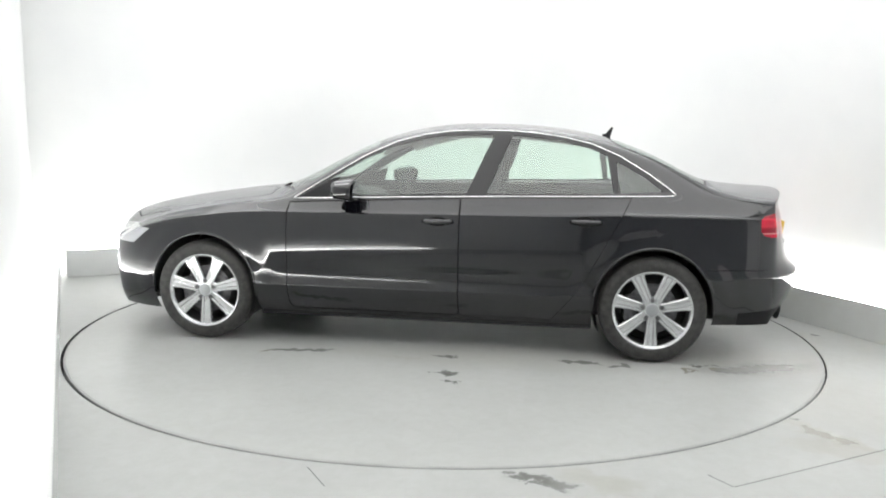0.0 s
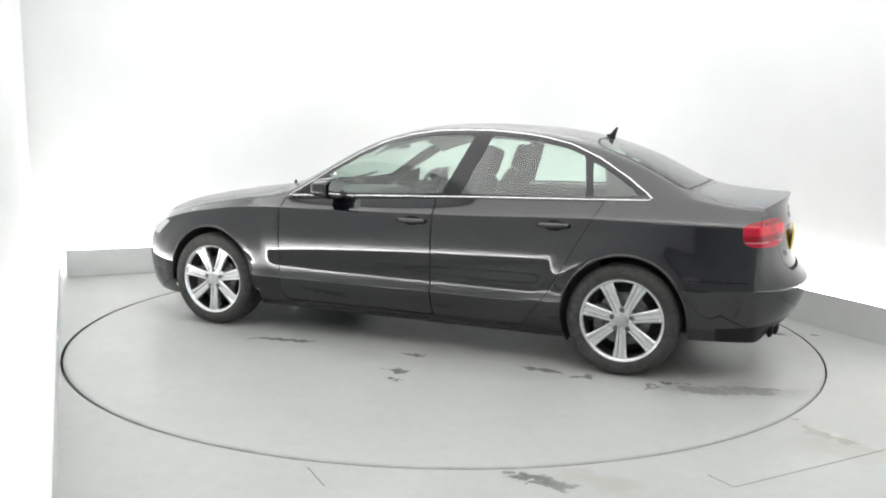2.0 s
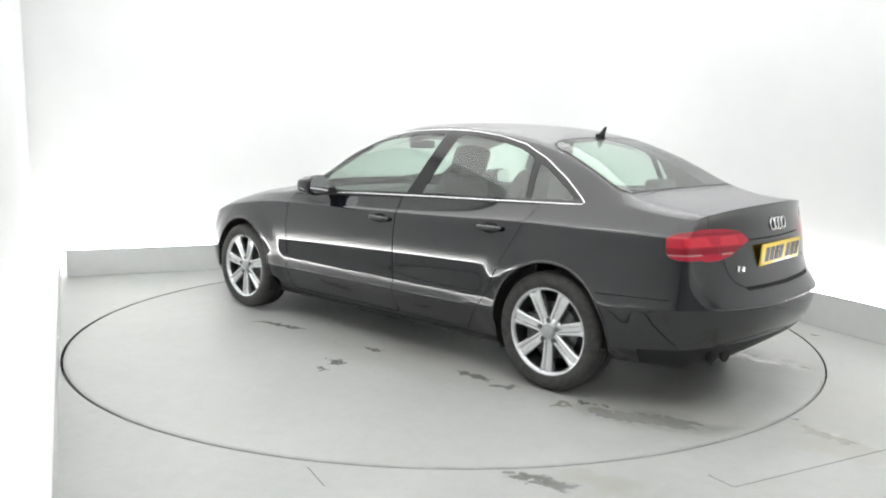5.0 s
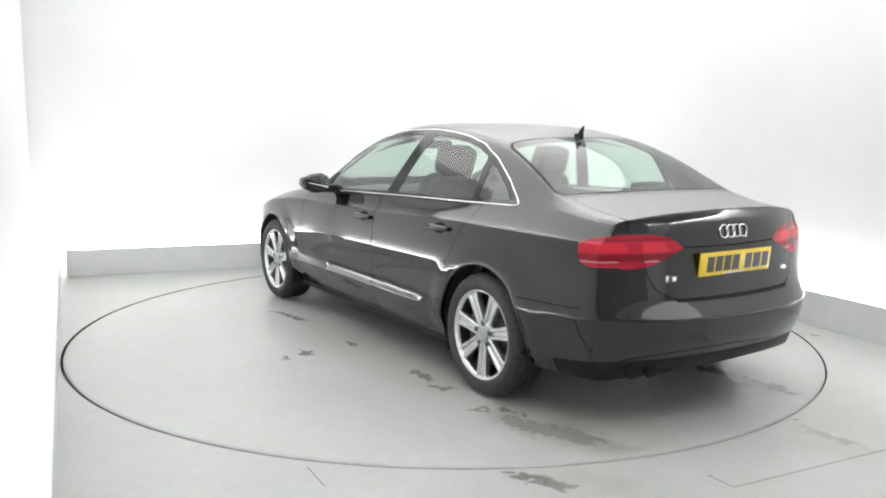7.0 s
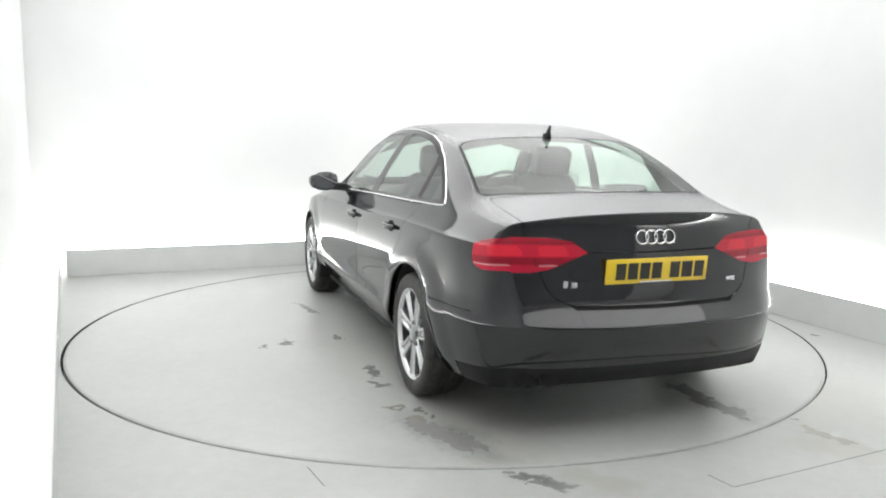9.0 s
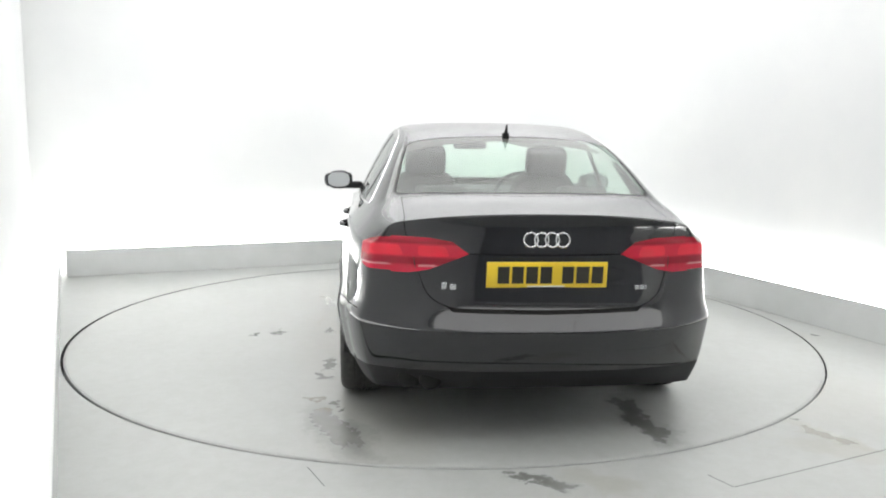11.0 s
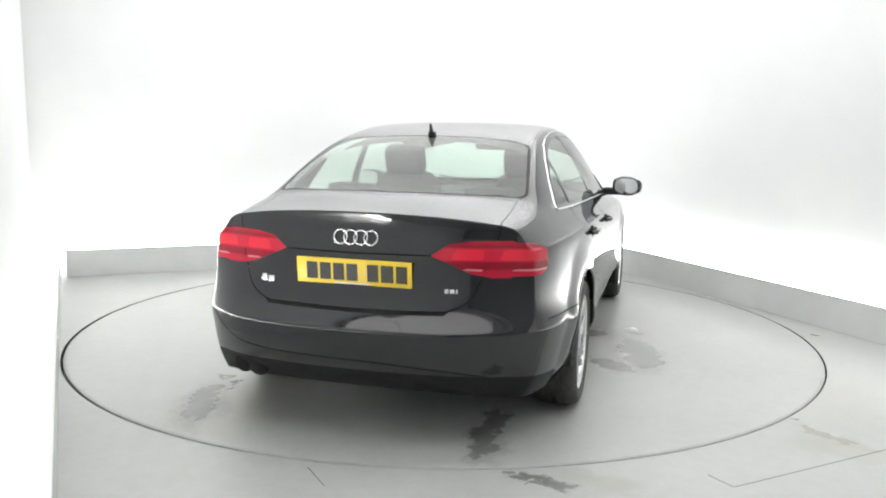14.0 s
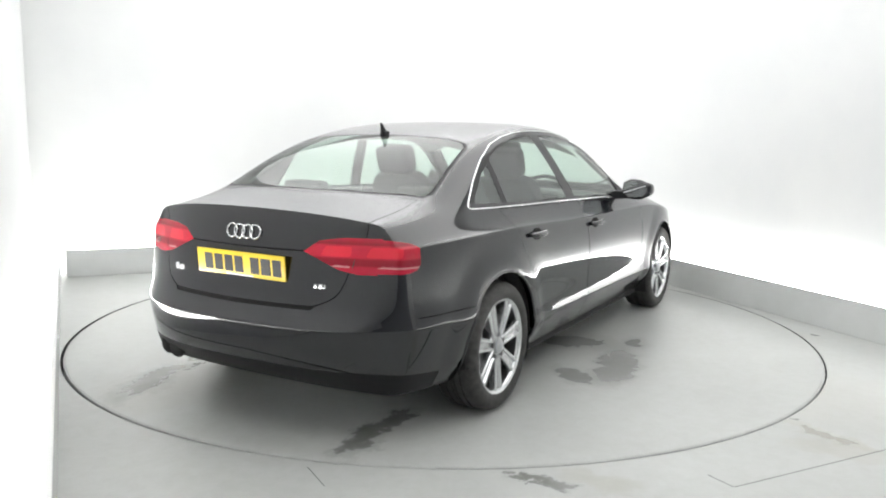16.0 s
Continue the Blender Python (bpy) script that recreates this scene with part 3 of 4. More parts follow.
FRONT_DOOR = rounded([(0.852, 0.90), (0.845, 0.225), (-0.238, 0.225), (-0.238, 0.95)], [0.01, 0.05, 0.03, 0.0])
REAR_DOOR = rounded([(-0.238, 0.95), (-0.238, 0.225), (-0.86, 0.225), (-0.98, 0.45), (-1.235, 0.78), (-1.28, 0.975)], [0, 0.03, 0.06, 0.05, 0.06, 0.0])
LAMP_SIDE = [(-2.008, 0.80), (-2.006, 0.868), (-2.03, 0.888), (-2.10, 0.902), (-2.4, 0.915), (-2.4, 0.755), (-2.07, 0.765), (-2.03, 0.776)]
LID_REAR = rounded([(0.0, 0.607), (0.40, 0.612), (0.505, 0.66), (0.555, 0.80), (0.60, 0.93), (0.60, 1.1), (0.0, 1.1)], [0, 0.06, 0.05, 0.1, 0.05, 0, 0])


from mathutils.bvhtree import BVHTree

SURFACE = []


def flank_y(x, z):
    """How far out the body's skin lies at (x, z)."""
    hit = SURFACE[0].ray_cast(Vector((x, 3.0, z)), Vector((0, -1, 0)))
    return hit[0].y if hit[0] is not None else 0.85


def tail_x(y, z):
    hit = SURFACE[0].ray_cast(Vector((-4.0, y, z)), Vector((1, 0, 0)))
    return hit[0].x if hit[0] is not None else -2.2


def build_body(car):
    bm = subdivided(body_cage(), 3)
    # the wings swell out round the wheels
    for v in bm.verts:
        if abs(v.co.y) > 0.6 and v.co.z < 0.9:
            r = min(math.hypot(v.co.x - wx, v.co.z - ARCH_Z) for wx in (1.404, -1.404))
            v.co.y += math.copysign(0.015 * smooth01((0.52 - r) / 0.135) * smooth01((v.co.z - 0.18) / 0.16), v.co.y)
    bm.normal_update()
    SURFACE.append(BVHTree.FromBMesh(bm))
    kill = [v for v in bm.verts if v.co.y < -1e-5]
    bmesh.ops.delete(bm, geom=kill, context="VERTS")
    ids = bm.faces.layers.int.new("panel")
    SHELL, SEAM, WELL, BRIGHT, STRIP, INSERT, STRIP_LID, BRIGHT_LID = 0, 1, 2, 3, 4, 5, 6, 7
    FENDER, DOOR_F, DOOR_R, GLASS_F, GLASS_R, GLASS_Q, PILLAR = 10, 11, 12, 13, 14, 15, 16
    BONNET, SCREEN, ROOF, BACKLIGHT, LID, BUMPER_R, LAMP, BUMPER_F, HEADLAMP, GRILLE, BACK_EDGE, LAMP_LID = 20, 21, 22, 23, 24, 25, 26, 28, 29, 30, 32, 33
    flank = lambda c: c.y > 0.45
    gap = 0.0034
    # wheel openings
    for x in (1.404, -1.404):
        split(bm, ids, {SHELL}, arch(x), 1, WELL, lambda c: c.y > 0.5)
        split(bm, ids, {SHELL}, [(x - 0.352, -0.1), (x + 0.352, -0.1), (x + 0.352, ARCH_Z), (x - 0.352, ARCH_Z)], 1, WELL, lambda c: c.y > 0.5)
    # side windows
    split(bm, ids, {SHELL}, DLO, 1, PILLAR, lambda c: c.y > 0.45 and c.z > 0.88)
    front_glass = rounded([(0.755, 0.935), (0.70, 0.985), (0.56, 1.075), (0.375, 1.182), (0.195, 1.262), (0.02, 1.308), (-0.15, 1.33), (-0.35, 1.335), (-0.42, 1.336), (-0.268, 0.972), (0.18, 0.96)], [0.02, 0, 0, 0, 0, 0, 0, 0, 0.02, 0.01, 0])
    rear_glass = rounded([(-0.395, 0.982), (-0.535, 1.336), (-0.68, 1.325), (-0.85, 1.302), (-1.0, 1.265), (-1.115, 1.222), (-1.155, 0.996)], [0.01, 0.02, 0, 0, 0, 0.02, 0.01])
    quarter_glass = rounded([(-1.195, 0.998), (-1.165, 1.19), (-1.26, 1.145), (-1.37, 1.075), (-1.452, 1.013), (-1.462, 1.004)], [0.01, 0.02, 0, 0, 0, 0.008])
    for poly, pid in ((front_glass, GLASS_F), (rear_glass, GLASS_R), (quarter_glass, GLASS_Q)):
        split(bm, ids, {PILLAR}, poly, 1, pid, flank)
    # doors and wings
    for poly, pid in ((FRONT_DOOR, DOOR_F), (REAR_DOOR, DOOR_R)):
        split(bm, ids, {SHELL}, grown(poly, gap), 1, SEAM, lambda c: c.y > 0.5)
        split(bm, ids, {SEAM}, grown(poly, -gap) if pid == DOOR_F else poly, 1, pid, lambda c: c.y > 0.5)
    split(bm, ids, {DOOR_R}, [(-0.238, 0.1), (-0.238, 1.0), (-0.243, 1.0), (-0.243, 0.1)], 1, SEAM, lambda c: c.y > 0.5)
    # the glass over the cabin, seen from above
    base_line = [(0.775, 0.655), (0.87, 0.60), (0.955, 0.50), (1.01, 0.38), (1.05, 0.2), (1.065, 0.0)]
    top_line = [(0.36, 0.0), (0.35, 0.2), (0.325, 0.36), (0.30, 0.50), (0.335, 0.535)]
    split(bm, ids, {SHELL}, [(top_line[0][0], -0.01)] + top_line[1:] + base_line[:-1] + [(1.065, -0.01)], 2, SCREEN, lambda c: c.z > 0.9)
    back_top = [(-1.135, -0.01), (-1.138, 0.25), (-1.15, 0.42), (-1.175, 0.515), (-1.21, 0.545)]
    back_low = [(-1.66, 0.618), (-1.70, 0.60), (-1.735, 0.35), (-1.75, -0.01)]
    split(bm, ids, {SHELL}, grown(back_top + back_low, 0.016), 2, BACK_EDGE, lambda c: c.z > 0.95)
    split(bm, ids, {BACK_EDGE}, back_top + back_low, 2, BACKLIGHT, lambda c: c.z > 0.95)
    # bonnet and roof
    bonnet = [(1.09, -0.01), (1.07, 0.2), (1.03, 0.40), (0.97, 0.53), (0.90, 0.625), (1.2, 0.665), (1.5, 0.66), (1.8, 0.615), (2.02, 0.52), (2.12, 0.35), (2.17, -0.01)]
    split(bm, ids, {SHELL}, grown(bonnet, gap), 2, SEAM, lambda c: c.z > 0.6)
    split(bm, ids, {SEAM}, grown(bonnet, -gap), 2, BONNET, lambda c: c.z > 0.6)
    # tail: lamps, lid, bumper
    tail = lambda c: c.x < -1.7
    split(bm, ids, {SHELL}, LAMP_SIDE, 1, LAMP, lambda c: c.x < -1.9 and c.y > 0.55)
    lamp_zone = [(0.33, 0.842), (0.40, 0.892), (0.50, 0.906), (0.66, 0.908), (0.66, 0.757), (0.58, 0.757), (0.50, 0.772)]
    split(bm, ids, {SHELL, LAMP}, lamp_zone, 0, LAMP, lambda c: c.x < -2.0)
    deck = [(-1.772, -0.01), (-1.757, 0.35), (-1.725, 0.60), (-1.80, 0.632), (-2.0, 0.625), (-2.12, 0.60), (-2.3, 0.595), (-2.5, 0.595), (-2.5, -0.01)]
    split(bm, ids, {SHELL}, grown(deck, gap), 2, SEAM, lambda c: c.z > 0.93 and tail(c))
    split(bm, ids, {SEAM}, deck, 2, LID, lambda c: c.z > 0.93 and tail(c))
    face = lambda c: c.x < -2.08
    split(bm, ids, {SHELL}, grown(LID_REAR, gap * 1.4), 0, SEAM, face)
    split(bm, ids, {SEAM}, LID_REAR, 0, LID, face)
    split(bm, ids, {LAMP}, [(0.0, 0.5), (0.0, 1.0), (0.568, 1.0), (0.556, 0.80), (0.53, 0.70), (0.50, 0.5)], 0, LAMP_LID, face)
    split(bm, ids, {LAMP}, [(0.568, 1.0), (0.574, 1.0), (0.562, 0.80), (0.536, 0.70), (0.53, 0.70), (0.556, 0.80)], 0, SEAM, face)
    # lamp pieces: lit reflector above, clear strip below
    for pid, x0, x1 in ((LAMP, 0.595, 1.0), (LAMP_LID, 0.40, 0.545)):
        split(bm, ids, {pid}, rounded([(x0 + 0.01, 0.828), (x1 - (0.0 if pid == LAMP_LID else 0.25), 0.828), (x1 - (0.0 if pid == LAMP_LID else 0.25), 0.872), (x0 + 0.03, 0.872)], 0.015), 0, BRIGHT if pid == LAMP else BRIGHT_LID, lambda c: c.x < -2.06)
        split(bm, ids, {pid}, [(x0 + 0.06, 0.7855), (x1, 0.783), (x1, 0.791), (x0 + 0.08, 0.793)], 0, STRIP if pid == LAMP else STRIP_LID, lambda c: c.x < -2.02)
    split(bm, ids, {LID, SHELL, BUMPER_R}, [(-0.01, 0.596), (-0.01, 0.613), (0.42, 0.618), (0.40, 0.601)], 0, SEAM, face)
    split(bm, ids, {LID}, [(-0.01, 0.836), (-0.01, 0.843), (0.33, 0.846), (0.33, 0.840)], 0, SEAM, face)
    # bumper skins
    split(bm, ids, {SHELL}, [(-1.5, 0.0), (-1.5, 0.575), (-2.06, 0.575), (-2.6, 0.640), (-2.6, 0.0)], 1, BUMPER_R, tail)
    split(bm, ids, {BUMPER_R}, [(-1.9, 0.1), (-1.9, 0.315), (-2.6, 0.375), (-2.6, 0.1)], 1, INSERT, tail)
    split(bm, ids, {SHELL, BUMPER_R}, [(-1.5, 0.573), (-1.5, 0.577), (-2.05, 0.577), (-2.05, 0.573)], 1, SEAM, lambda c: tail(c) and c.y > 0.6)
    split(bm, ids, {SHELL}, [(1.75, 0.0), (1.75, 0.60), (2.6, 0.60), (2.6, 0.0)], 1, BUMPER_F, lambda c: c.x > 1.7)
    split(bm, ids, {SHELL}, [(1.80, 0.70), (2.0, 0.715), (2.3, 0.68), (2.3, 0.59), (1.95, 0.585)], 1, HEADLAMP, lambda c: c.x > 1.75 and c.y > 0.36)
    split(bm, ids, {BUMPER_F, SHELL, BONNET}, [(-0.01, 0.27), (0.20, 0.27), (0.27, 0.50), (0.24, 0.70), (-0.01, 0.70)], 0, GRILLE, lambda c: c.x > 2.15)
    # front wing: what is left ahead of the door
    split(bm, ids, {SHELL}, [(0.856, 0.05), (0.856, 0.95), (2.5, 0.95), (2.5, 0.05)], 1, FENDER, lambda c: c.y > 0.3)
    split(bm, ids, {SHELL}, [(0.25, -0.01), (0.25, 0.548), (-0.3, 0.548), (-1.10, 0.555), (-1.10, -0.01)], 2, ROOF, lambda c: c.z > 1.2)

    def collect(pid, both, push=0.0):
        out, made = bmesh.new(), {}
        for f in bm.faces:
            if f[ids] == pid:
                for s in both:
                    vs = []
                    for v in f.verts:
                        key = (v.index, s if abs(v.co.y) > 2e-5 else 1)
                        if key not in made:
                            co = v.co - v.normal * push
                            made[key] = out.verts.new((co.x, co.y * key[1], co.z))
                        vs.append(made[key])
                    try:
                        out.faces.new(vs if s > 0 else vs[::-1])
                    except ValueError:
                        pass
        return out

    bm.normal_update()
    bm.verts.index_update()
    left, right, pair = (1,), (-1,), (1, -1)

    def skin(name, pid, sides, mat, label="", push=0.0, parent=car):
        b = collect(pid, sides, push)
        if not b.faces:
            b.free()
            return None
        return part(name, b, mat, parent, label)

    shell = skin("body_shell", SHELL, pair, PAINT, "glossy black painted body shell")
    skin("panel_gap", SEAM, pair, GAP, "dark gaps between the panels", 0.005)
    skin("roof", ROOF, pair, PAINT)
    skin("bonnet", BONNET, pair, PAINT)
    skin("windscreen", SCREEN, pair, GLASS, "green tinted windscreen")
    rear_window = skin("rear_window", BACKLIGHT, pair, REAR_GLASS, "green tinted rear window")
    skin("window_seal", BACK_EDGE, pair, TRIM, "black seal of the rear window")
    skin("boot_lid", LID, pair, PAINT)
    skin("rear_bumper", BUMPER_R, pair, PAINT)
    skin("bumper_insert", INSERT, pair, TRIM, "black lower insert of the rear bumper")
    skin("front_bumper", BUMPER_F, pair, PAINT)
    skin("grille", GRILLE, pair, TRIM, "black front grille")
    for s in (left, right):
        skin("front_wing", FENDER, s, PAINT)
        for name, pid, gl in (("front_door", DOOR_F, GLASS_F), ("rear_door", DOOR_R, GLASS_R)):
            door = skin(name, pid, s, PAINT)
            skin("window_pane", gl, s, GLASS, "green tinted side window", 0.004, door)
        skin("quarter_window", GLASS_Q, s, GLASS, "dark tinted quarter window", 0.004)
        skin("window_frame", PILLAR, s, GLOSS_BLACK, "black window frames and middle pillar", 0.001)
        skin("headlight", HEADLAMP, s, HEAD_CLEAR, "clear headlight lens")
        skin("lamp_reflector", BRIGHT, s, LAMP_BRIGHT, "bright red lamp reflector")
        skin("lamp_reflector", BRIGHT_LID, s, LAMP_BRIGHT, "bright red lamp reflector")
        skin("reversing_light", STRIP, s, LAMP_CLEAR, "clear reversing light strip")
        skin("reversing_light", STRIP_LID, s, LAMP_CLEAR, "clear reversing light strip")
        skin("tail_light", LAMP, s, LAMP_RED, "red tail light on the wing")
        skin("tail_light", LAMP_LID, s, LAMP_RED, "red tail light on the boot lid")
    bm.free()
    return shell


LAMP_RED = material("red_lamp_plastic", (0.30, 0.006, 0.016), 0.10, 0.0, 0.15, 0.35)
n_, l_, b_ = nodes_of(LAMP_RED)
place_, split_ = n_.new("ShaderNodeTexCoord"), n_.new("ShaderNodeSeparateXYZ")
l_.new(place_.outputs["Object"], split_.inputs[0])
range_ = n_.new("ShaderNodeMapRange")
range_.inputs[1].default_value, range_.inputs[2].default_value = 0.757, 0.907
l_.new(split_.outputs[2], range_.inputs[0])
l_.new(ramp(LAMP_RED, range_.outputs[0], [(0.0, (0.40, 0.010, 0.032)), (0.20, (0.36, 0.009, 0.027)), (0.26, (0.21, 0.004, 0.016)), (0.42, (0.23, 0.005, 0.017)), (0.47, (0.44, 0.012, 0.032)), (0.78, (0.43, 0.012, 0.032)), (0.83, (0.20, 0.004, 0.014)), (1.0, (0.36, 0.009, 0.028))]).outputs[0], b_.inputs["Base Color"])
LAMP_BRIGHT = material("bright_red_reflector", (0.58, 0.018, 0.038), 0.12, 0.0, 0.15, 0.35)
HEAD_CLEAR = material("headlight_plastic", (0.34, 0.35, 0.37), 0.12, 0.3, 0.8)
LAMP_CLEAR = material("clear_lamp_plastic", (0.50, 0.16, 0.18), 0.06, 0.1, 1.0)

car = new("car")
tagged(car, "black four-door saloon car with silver alloy wheels on the turntable", "car")
build_body(car)


def join_bms(bms):
    out = bmesh.new()
    for b in bms:
        tmp = bpy.data.meshes.new("tmp")
        b.to_mesh(tmp), b.free()
        out.from_mesh(tmp)
        bpy.data.meshes.remove(tmp)
    return out


def soft_box(x0, x1, y0, y1, z0, z1, levels=2, cuts=2, taper=None, place=None):
    """A rounded cushion: a box smoothed by subdivision; taper(v) may shape its corners."""
    bm = box_bm(x0, x1, y0, y1, z0, z1)
    bmesh.ops.subdivide_edges(bm, edges=bm.edges[:], cuts=cuts, use_grid_fill=True)
    if taper:
        for v in bm.verts:
            v.co = taper(v.co.copy())
    bm = subdivided(bm, levels)
    if place is not None:
        bmesh.ops.transform(bm, matrix=place, verts=bm.verts[:])
    return bm


# ---- wheels ----
def spoke_bm():
    bm, rows = bmesh.new(), []
    for r, w, y in ((0.045, 0.052, 0.086), (0.09, 0.058, 0.088), (0.15, 0.066, 0.092), (0.20, 0.075, 0.095), (0.218, 0.088, 0.0955), (0.227, 0.112, 0.096)):
        prof = [(-0.5, -0.035), (-0.5, -0.005), (-0.42, 0.0), (-0.24, 0.0), (-0.15, -0.010), (0.15, -0.010), (0.24, 0.0), (0.42, 0.0), (0.5, -0.005), (0.5, -0.035)]
        rows.append([bm.verts.new((p * w, y + d, -r)) for p, d in prof])
    for a, b in zip(rows, rows[1:]):
        for k in range(len(a) - 1):
            bm.faces.new((a[k], a[k + 1], b[k + 1], b[k]))
    bmesh.ops.recalc_face_normals(bm, faces=bm.faces[:])
    return bm


def tyre_bm():
    prof = [(0.226, 0.086), (0.233, 0.100), (0.244, 0.107), (0.262, 0.113), (0.282, 0.113), (0.298, 0.106), (0.309, 0.094), (0.316, 0.076), (0.318, 0.060), (0.318, 0.048), (0.311, 0.046), (0.311, 0.038), (0.319, 0.036),
            (0.320, 0.014), (0.312, 0.012), (0.312, 0.004), (0.320, 0.002)]
    prof = prof + [(r, -h) for r, h in prof[::-1]]
    return lathe_bm(prof, 72)


WHEEL_MESH = {}


def build_wheel(x, side):
    """A wheel on its axle, a part of the car."""
    wheel = part("wheel", lathe_bm([(0.0, 0.03), (0.10, 0.03), (0.205, -0.02), (0.208, -0.095), (0.218, -0.098), (0.212, 0.0), (0.218, 0.06), (0.224, 0.084), (0.229, 0.096), (0.235, 0.101), (0.237, 0.095), (0.231, 0.08), (0.228, -0.1)], 72), DARK_RIM, car, "seven-spoke silver alloy wheel")
    wheel.matrix_basis = Matrix.Translation((x, side * 0.778, 0.320)) @ Matrix.Rotation(0 if side > 0 else math.pi, 4, "Z")

    def piece(name, maker, mat, m=None, label="", angle=40):
        if name not in WHEEL_MESH:
            WHEEL_MESH[name] = mesh_of(name, maker(), mat)
            WHEEL_MESH[name].set_sharp_from_angle(angle=radians(angle))
        ob = new(name, WHEEL_MESH[name])
        ob.parent = wheel
        if label:
            ob["label"] = label
        if m is not None:
            ob.matrix_basis = m
        return ob
    piece("tyre", tyre_bm, RUBBER, label="worn black rubber tyre")
    piece("rim", lambda: lathe_bm([(0.216, 0.082), (0.219, 0.093), (0.226, 0.100), (0.235, 0.103), (0.2385, 0.099), (0.238, 0.090)], 72), ALLOY, label="silver rim edge")
    for k in range(7):
        piece("spoke", spoke_bm, ALLOY, Matrix.Rotation(k * math.tau / 7, 4, "Y"), angle=25)
    piece("hub", lambda: lathe_bm([(0.0, 0.083), (0.045, 0.083), (0.072, 0.080), (0.078, 0.072), (0.076, 0.04)], 40), ALLOY)
    piece("centre_cap", lambda: lathe_bm([(0.0, 0.098), (0.032, 0.097), (0.038, 0.093), (0.039, 0.082)], 32), CAP_GREY, label="grey centre cap")
    for k in range(5):
        a = k * math.tau / 5 + 0.3
        piece("wheel_bolt", lambda: lathe_bm([(0.0, 0.0865), (0.008, 0.0865), (0.0085, 0.0845), (0.0135, 0.084), (0.0135, 0.0795)], 12), BOLT, Matrix.Translation((0.058 * math.cos(a), 0.004, 0.058 * math.sin(a))))
    piece("brake_disc", lambda: lathe_bm([(0.06, 0.038), (0.152, 0.038), (0.152, 0.032), (0.06, 0.032)], 48), STEEL, label="worn steel brake disc")
    piece("brake_caliper", lambda: box_bm(0.09, 0.165, 0.0, 0.055, -0.075, 0.075, 0.012), STEEL)
    return wheel


DARK_RIM = material("dark_rim_barrel", (0.05, 0.05, 0.052), 0.45, 0.6)
CAP_GREY = material("cap_grey", (0.35, 0.36, 0.37), 0.35, 0.4)
BOLT = material("bolt_dark_steel", (0.12, 0.12, 0.125), 0.4, 0.8)
for wx in (1.404, -1.404):
    for ws in (1, -1):
        build_wheel(wx, ws)


# ---- below the body ----
def build_underside():
    for x in (1.404, -1.404):
        for s in (1, -1):
            bm, rows, out = bmesh.new(), [], math.copysign(1, x)
            for y in (0.40, 0.60, 0.80, 0.872):
                r = 0.358 if y < 0.85 else 0.353
                rows.append([bm.verts.new((x + r * math.cos(a), s * y, max(0.285 if math.cos(a) * out > 0 else 0.17, ARCH_Z + 0.012 + r * 1.01 * math.sin(a)))) for a in [math.radians(-30 + 240 * k / 36) for k in range(37)]])
            for a, b in zip(rows, rows[1:]):
                for k in range(36):
                    bm.faces.new((a[k], a[k + 1], b[k + 1], b[k]))
            bm.faces.new(rows[0])
            part("wheel_arch_liner", bm, UNDER, car)
            # rolled lip of the opening
            pts = []
            for k in range(41):
                a = math.radians(-8 + 196 * k / 40)
                px, pz = x + 0.353 * math.cos(a), ARCH_Z + 0.012 + 0.357 * math.sin(a)
                pts.append((px, s * (flank_y(px + 0.006 * math.cos(a), pz + 0.006 * math.sin(a)) - 0.002), pz))
            part("arch_lip", tube_bm(pts, 0.0085, 8), PAINT, car)
    pans = [box_bm(-1.80, 2.16, -0.40, 0.40, 0.185, 0.27), box_bm(-1.04, 1.04, 0.402, 0.80, 0.175, 0.27), box_bm(-1.04, 1.04, -0.80, -0.402, 0.175, 0.27),
            box_bm(-2.10, -1.765, 0.402, 0.66, 0.25, 0.33), box_bm(-2.10, -1.765, -0.66, -0.402, 0.25, 0.33), box_bm(1.77, 2.12, -0.6, 0.6, 0.20, 0.26)]
    part("underbody", join_bms(pans), UNDER, car, "dark underbody", smooth=False)
    # axles and a silencer fill the view below
    part("silencer", soft_box(-2.05, -1.75, 0.0, 0.62, 0.23, 0.34), STEEL_DARK, car, "dark steel rear silencer")
    for y in (0.575, 0.485):
        z = 0.300
        pipe = join_bms([lathe_bm([(0.036, -0.10), (0.036, 0.075), (0.034, 0.078), (0.031, 0.075), (0.031, -0.06), (0.0, -0.06)], 24)])
        bmesh.ops.transform(pipe, matrix=Matrix.Translation((tail_x(y, 0.30) + 0.098, y, z - 0.005)) @ Matrix.Rotation(math.pi / 2 + 0.12, 4, "Z") @ Matrix.Rotation(0.12, 4, "X"), verts=pipe.verts[:])
        # a flat black ellipsoid, no hollow, paints the shade round the pipe end
        recess = bmesh.new()
        bmesh.ops.create_uvsphere(recess, u_segments=20, v_segments=10, radius=1)
        bmesh.ops.transform(recess, matrix=Matrix.Translation((tail_x(y, 0.30) + 0.012, y, 0.292)) @ Matrix.Diagonal((0.02, 0.052, 0.05, 1)), verts=recess.verts[:])
        part("pipe_shade", recess, GAP, car)
        crisp(part("tailpipe", pipe, STEEL_DARK, car, "sooty steel tailpipe"))


UNDER = bumped(material("underbody_black", (0.012, 0.012, 0.012), 0.85), 60, 0.3)
STEEL_DARK = mottled(material("sooty_steel", (0.06, 0.06, 0.06), 0.4, 0.7), 30, (0.03, 0.03, 0.03), (0.10, 0.10, 0.10))
build_underside()


